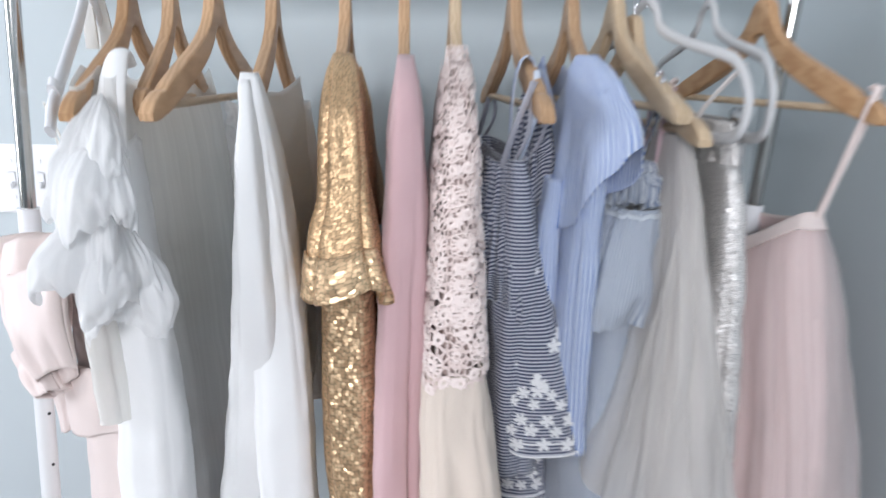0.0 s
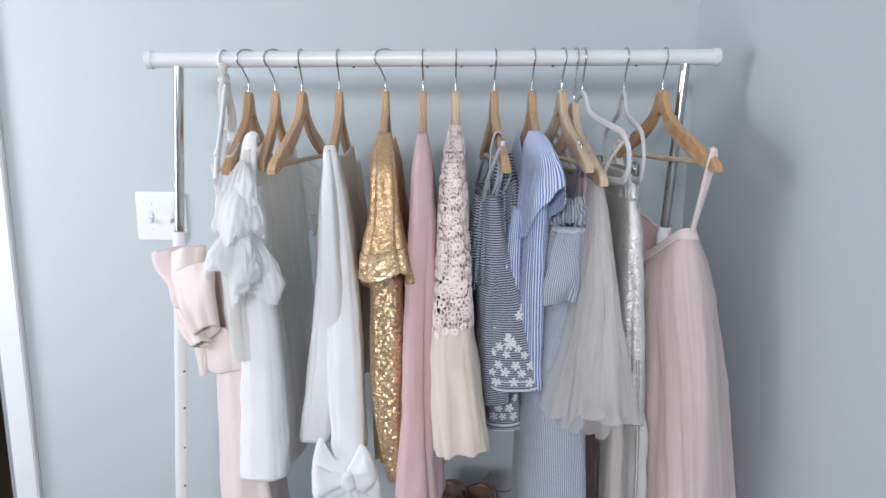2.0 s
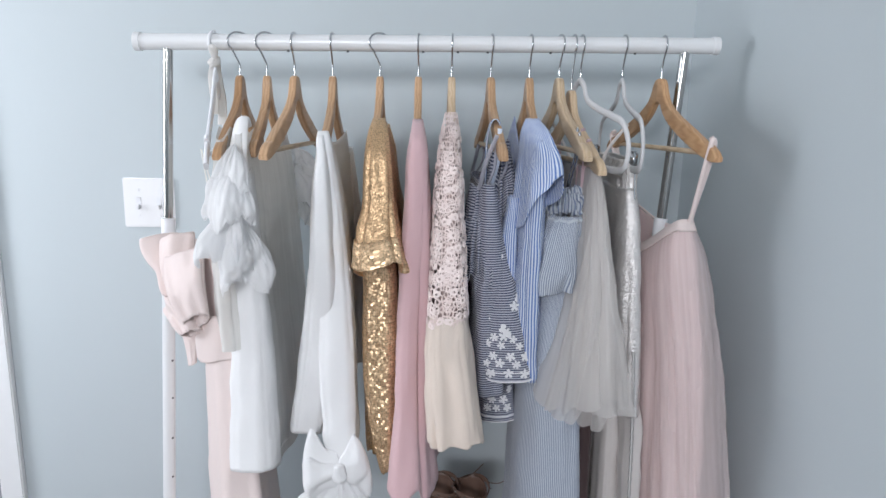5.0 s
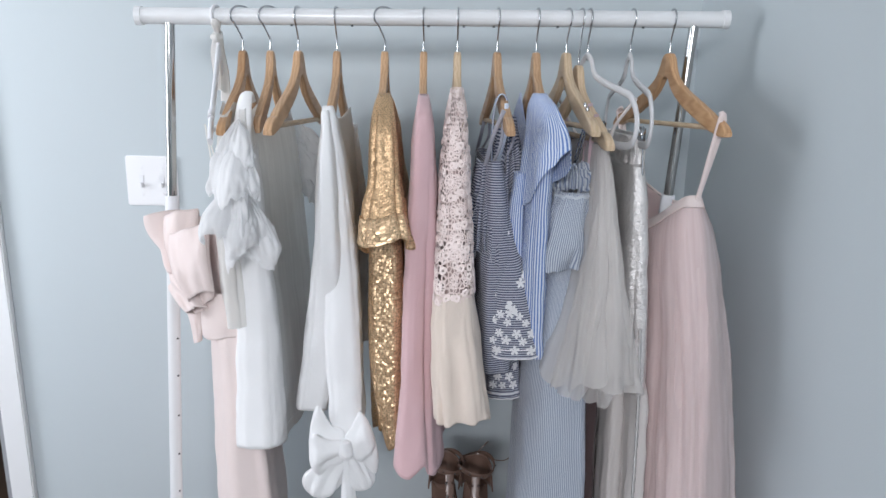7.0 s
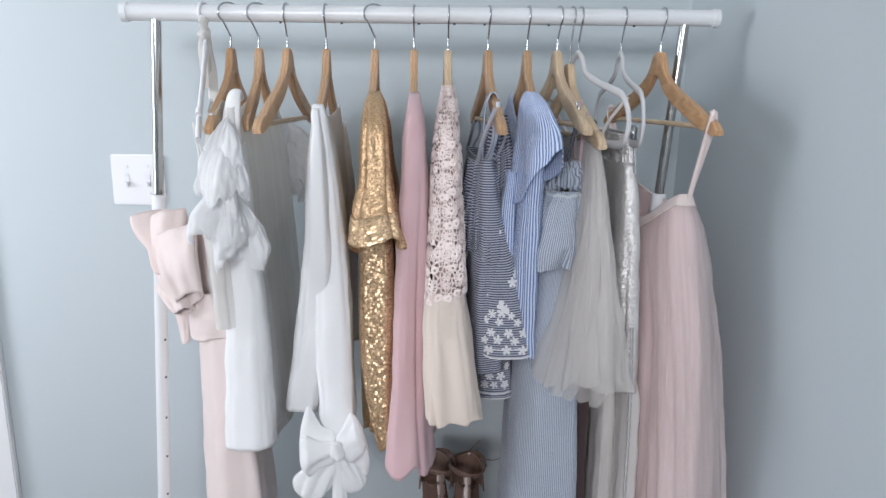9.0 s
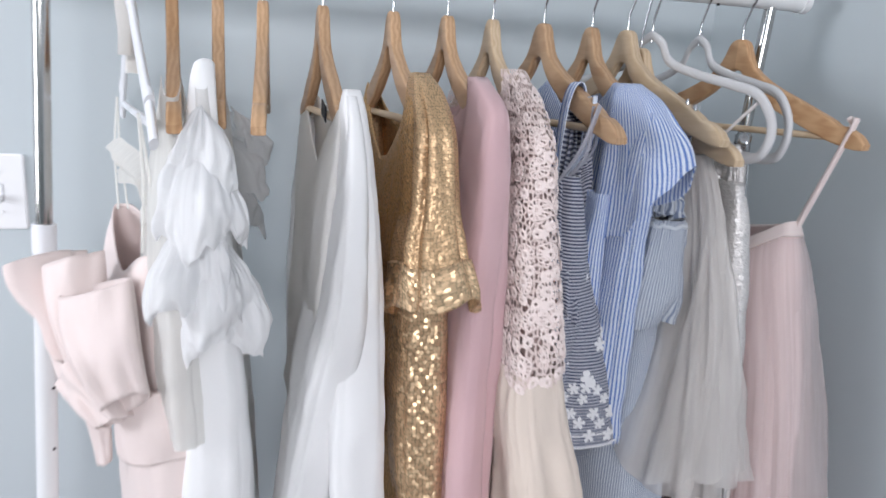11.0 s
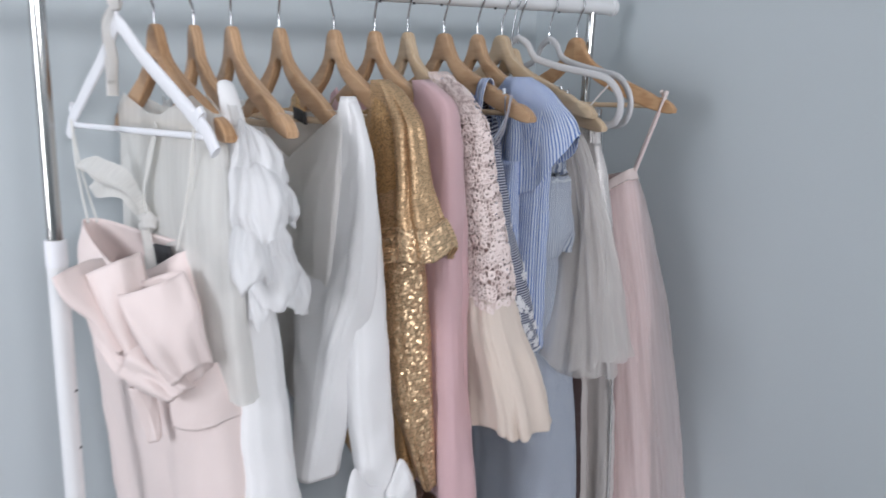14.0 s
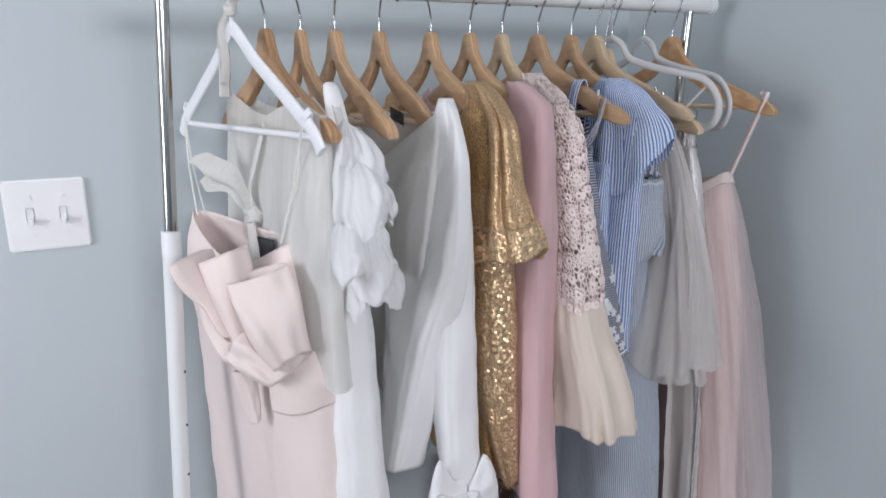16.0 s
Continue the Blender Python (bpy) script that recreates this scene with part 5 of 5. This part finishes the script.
part("sparkle_seam", tube_bm([p + Vector((0.0005 * math.sin(i * 2.1), 0, 0)) for i, p in enumerate(pts)], [0.0030 + 0.0006 * math.sin(i * 1.7) for i in range(len(pts))], n=7), M_SILVER, g, "glittering silver side seam")
part("zip", tube_bm([(0.366, 0.847, 1.335), (0.370, 0.842, 1.25), (0.376, 0.834, 1.15)], 0.0016, n=6), M_HOOK, g, "fine metal zip")
for yy in (0.80, 1.17):
    part("clip", box_bm((0.358, yy + 0.05 if yy < 1 else yy - 0.07, 1.333), (0.372, yy + 0.07 if yy < 1 else yy - 0.05, 1.36), 0.003), M_HOOK, g, "metal trouser clip")

# blush tulle skirt
g = garment("pink_tulle_skirt", 0.449, "long blush pink tulle skirt with a satin waistband", "skirt")


def waist(y, s):
    return 1.243 - (0.066 if s < 0 else 0.028) * max(0.0, 1 - (abs(y - 0.985) / 0.135) ** 1.6)


for lab, mat, keys, pl, sd in (
        ("slip", M_PINKSLIP, [(1.235, 0.449, 0.985, 0.024, 0.130), (1.17, 0.452, 0.98, 0.036, 0.138), (0.95, 0.468, 0.97, 0.046, 0.150), (0.36, 0.478, 0.955, 0.060, 0.17)], 0.008, 15),
        ("tulle_layer", M_PINKTULLE, [(1.235, 0.449, 0.985, 0.026, 0.132), (1.17, 0.455, 0.98, 0.044, 0.142), (0.95, 0.472, 0.97, 0.056, 0.162), (0.36, 0.492, 0.95, 0.074, 0.20)], 0.012, 16),
        ("tulle_layer", M_PINKTULLE, [(1.235, 0.449, 0.985, 0.028, 0.134), (1.17, 0.458, 0.98, 0.050, 0.146), (0.95, 0.478, 0.965, 0.062, 0.172), (0.36, 0.502, 0.94, 0.084, 0.23)], 0.014, 17)):
    d = Drape(keys, 0.003, pl, 3.0, sd, yaw=0.10, start=0.0, sharp=0.7, fine=0.35, top=waist)
    part(lab, d.mesh(140, 70), mat, g)
d = Drape([(1.245, 0.449, 0.985, 0.026, 0.135), (1.218, 0.451, 0.985, 0.034, 0.140)], 0.001, 0.001, 2.0, 47, yaw=0.10, top=lambda y, s: waist(y, s) + 0.004, low=lambda y: waist(y, -1) - 0.016)
part("waistband", d.mesh(100, 8), M_SATINPINK, g, "blush satin waistband", thick=0.002)
for yy, yw in ((0.800, 0.853), (1.185, 1.115)):
    sx = HX[14] - (yy - HY) * 0.13
    for off in (-0.004, 0.007):
        ribbon("hanging_loop", [(sx, yy + off, 1.387), (sx + off, yy + off + 0.004, 1.365), (0.470 if yy < 1 else 0.44, yw + off * 0.3, 1.236)], 0.0105, g, M_SATINPINK, (1, 0.3, 0), thin=0.0032)

# ---- strappy sandals on the lower shelf ----
def sandal(x, y, turn, label):
    z = SHELF_Z
    h = thing("strappy_sandal", (x, y, z), label, "sandal", "pair of sandals")
    m = Matrix.Translation((x, y, z)) @ Matrix.Rotation(turn, 4, "Z") @ Matrix.Scale(1.12, 4)

    def sole(a, b):
        w = 0.030 * (0.75 + 0.3 * math.sin(math.pi * min(1.0, a * 1.05) ** 1.3)) if a < 0.97 else 0.016
        zz = 0.105 * max(0.0, 1 - a / 0.62) ** 1.4 + 0.012
        return m @ Vector(((b - 0.5) * 2 * w, 0.235 * a - 0.03, zz))
    part("sole", grid_bm(sole, 24, 6), M_LEATHER, h, thick=0.006)
    part("heel", tube_bm([m @ Vector((0, -0.022, 0.112)), m @ Vector((0, -0.026, 0.05)), m @ Vector((0, -0.027, 0.0))], [0.022, 0.010, 0.0065], n=14), M_LEATHER, h)

    def counter(a, b):
        g0 = math.pi * (1.0 + a)
        r = 0.033 - 0.004 * b
        return m @ Vector((r * math.cos(g0), r * 1.25 * math.sin(g0) + 0.012, 0.112 + 0.062 * b * (0.75 + 0.25 * math.sin(math.pi * a))))
    part("heel_counter", grid_bm(counter, 24, 8), M_LEATHER, h, "bronze leather heel cup", thick=0.003)
    ring = [m @ Vector((0.034 * math.cos(t), 0.040 * math.sin(t) + 0.012, 0.168 + 0.004 * math.sin(2 * t))) for t in [k * math.tau / 30 for k in range(30)]]
    part("ankle_strap", tube_bm(ring, 0.0018, 0.006, n=8, closed=True), M_LEATHER, h)
    for k in range(4):
        yy = 0.055 + 0.04 * k
        zz = 0.085 - 0.02 * k
        arc = [m @ Vector((0.036 * math.cos(t), yy + 0.012 * math.sin(t), zz * 0.55 + 0.048 * math.sin(t))) for t in [math.pi * q / 12 for q in range(13)]]
        part("cross_strap", tube_bm(arc, 0.006, 0.0016, n=8, side=(0, 1, 0)), M_LEATHER, h)
        for q in (3, 5, 7, 9):
            bm = bmesh.new()
            bmesh.ops.create_cone(bm, cap_ends=True, segments=4, radius1=0.0035, radius2=0.0004, depth=0.004, matrix=Matrix.Translation(arc[q] + Vector((0, -0.001, 0.003))))
            part("stud", bm, M_CHROME, h, "pyramid metal stud", smooth=False)
    for q in range(0, 30, 3):
        bm = bmesh.new()
        bmesh.ops.create_cone(bm, cap_ends=True, segments=4, radius1=0.0035, radius2=0.0004, depth=0.005, matrix=Matrix.Translation(ring[q]) @ (ring[q] - m @ Vector((0, 0.012, 0.168))).to_track_quat("Z", "Y").to_matrix().to_4x4() @ Matrix.Translation((0, 0, 0.003)))
        part("stud", bm, M_CHROME, h, "pyramid metal stud", smooth=False)
    tee = spline([m @ Vector((0, 0.053, 0.166)), m @ Vector((0, 0.075, 0.125)), m @ Vector((0, 0.11, 0.088)), m @ Vector((0, 0.16, 0.050)), m @ Vector((0, 0.19, 0.018))], 6)
    part("centre_strap", tube_bm(tee, 0.010, 0.0016, n=8, side=m.to_3x3() @ Vector((1, 0, 0))), M_LEATHER, h)
    for q in range(2, len(tee) - 1, 3):
        for off in (-0.0055, 0.0055):
            bm = bmesh.new()
            bmesh.ops.create_cone(bm, cap_ends=True, segments=4, radius1=0.0042, radius2=0.0004, depth=0.005, matrix=Matrix.Translation(tee[q] + m.to_3x3() @ Vector((off, 0.003, 0.002))) @ Matrix.Rotation(radians(60), 4, "X"))
            part("stud", bm, M_CHROME, h, "pyramid metal stud", smooth=False)
    part("strap_end", tube_bm(spline([ring[17], m @ Vector((-0.055, 0.01, 0.180)), m @ Vector((-0.085, 0.0, 0.200))], 5), 0.0035, 0.001, n=6), M_LEATHER, h)
    return h


sandal(0.058, 1.05, math.pi + 0.12, "bronze leather studded sandal with high heel on the rack shelf")
sandal(0.126, 1.04, math.pi - 0.10, "bronze leather studded sandal with a loose strap end")
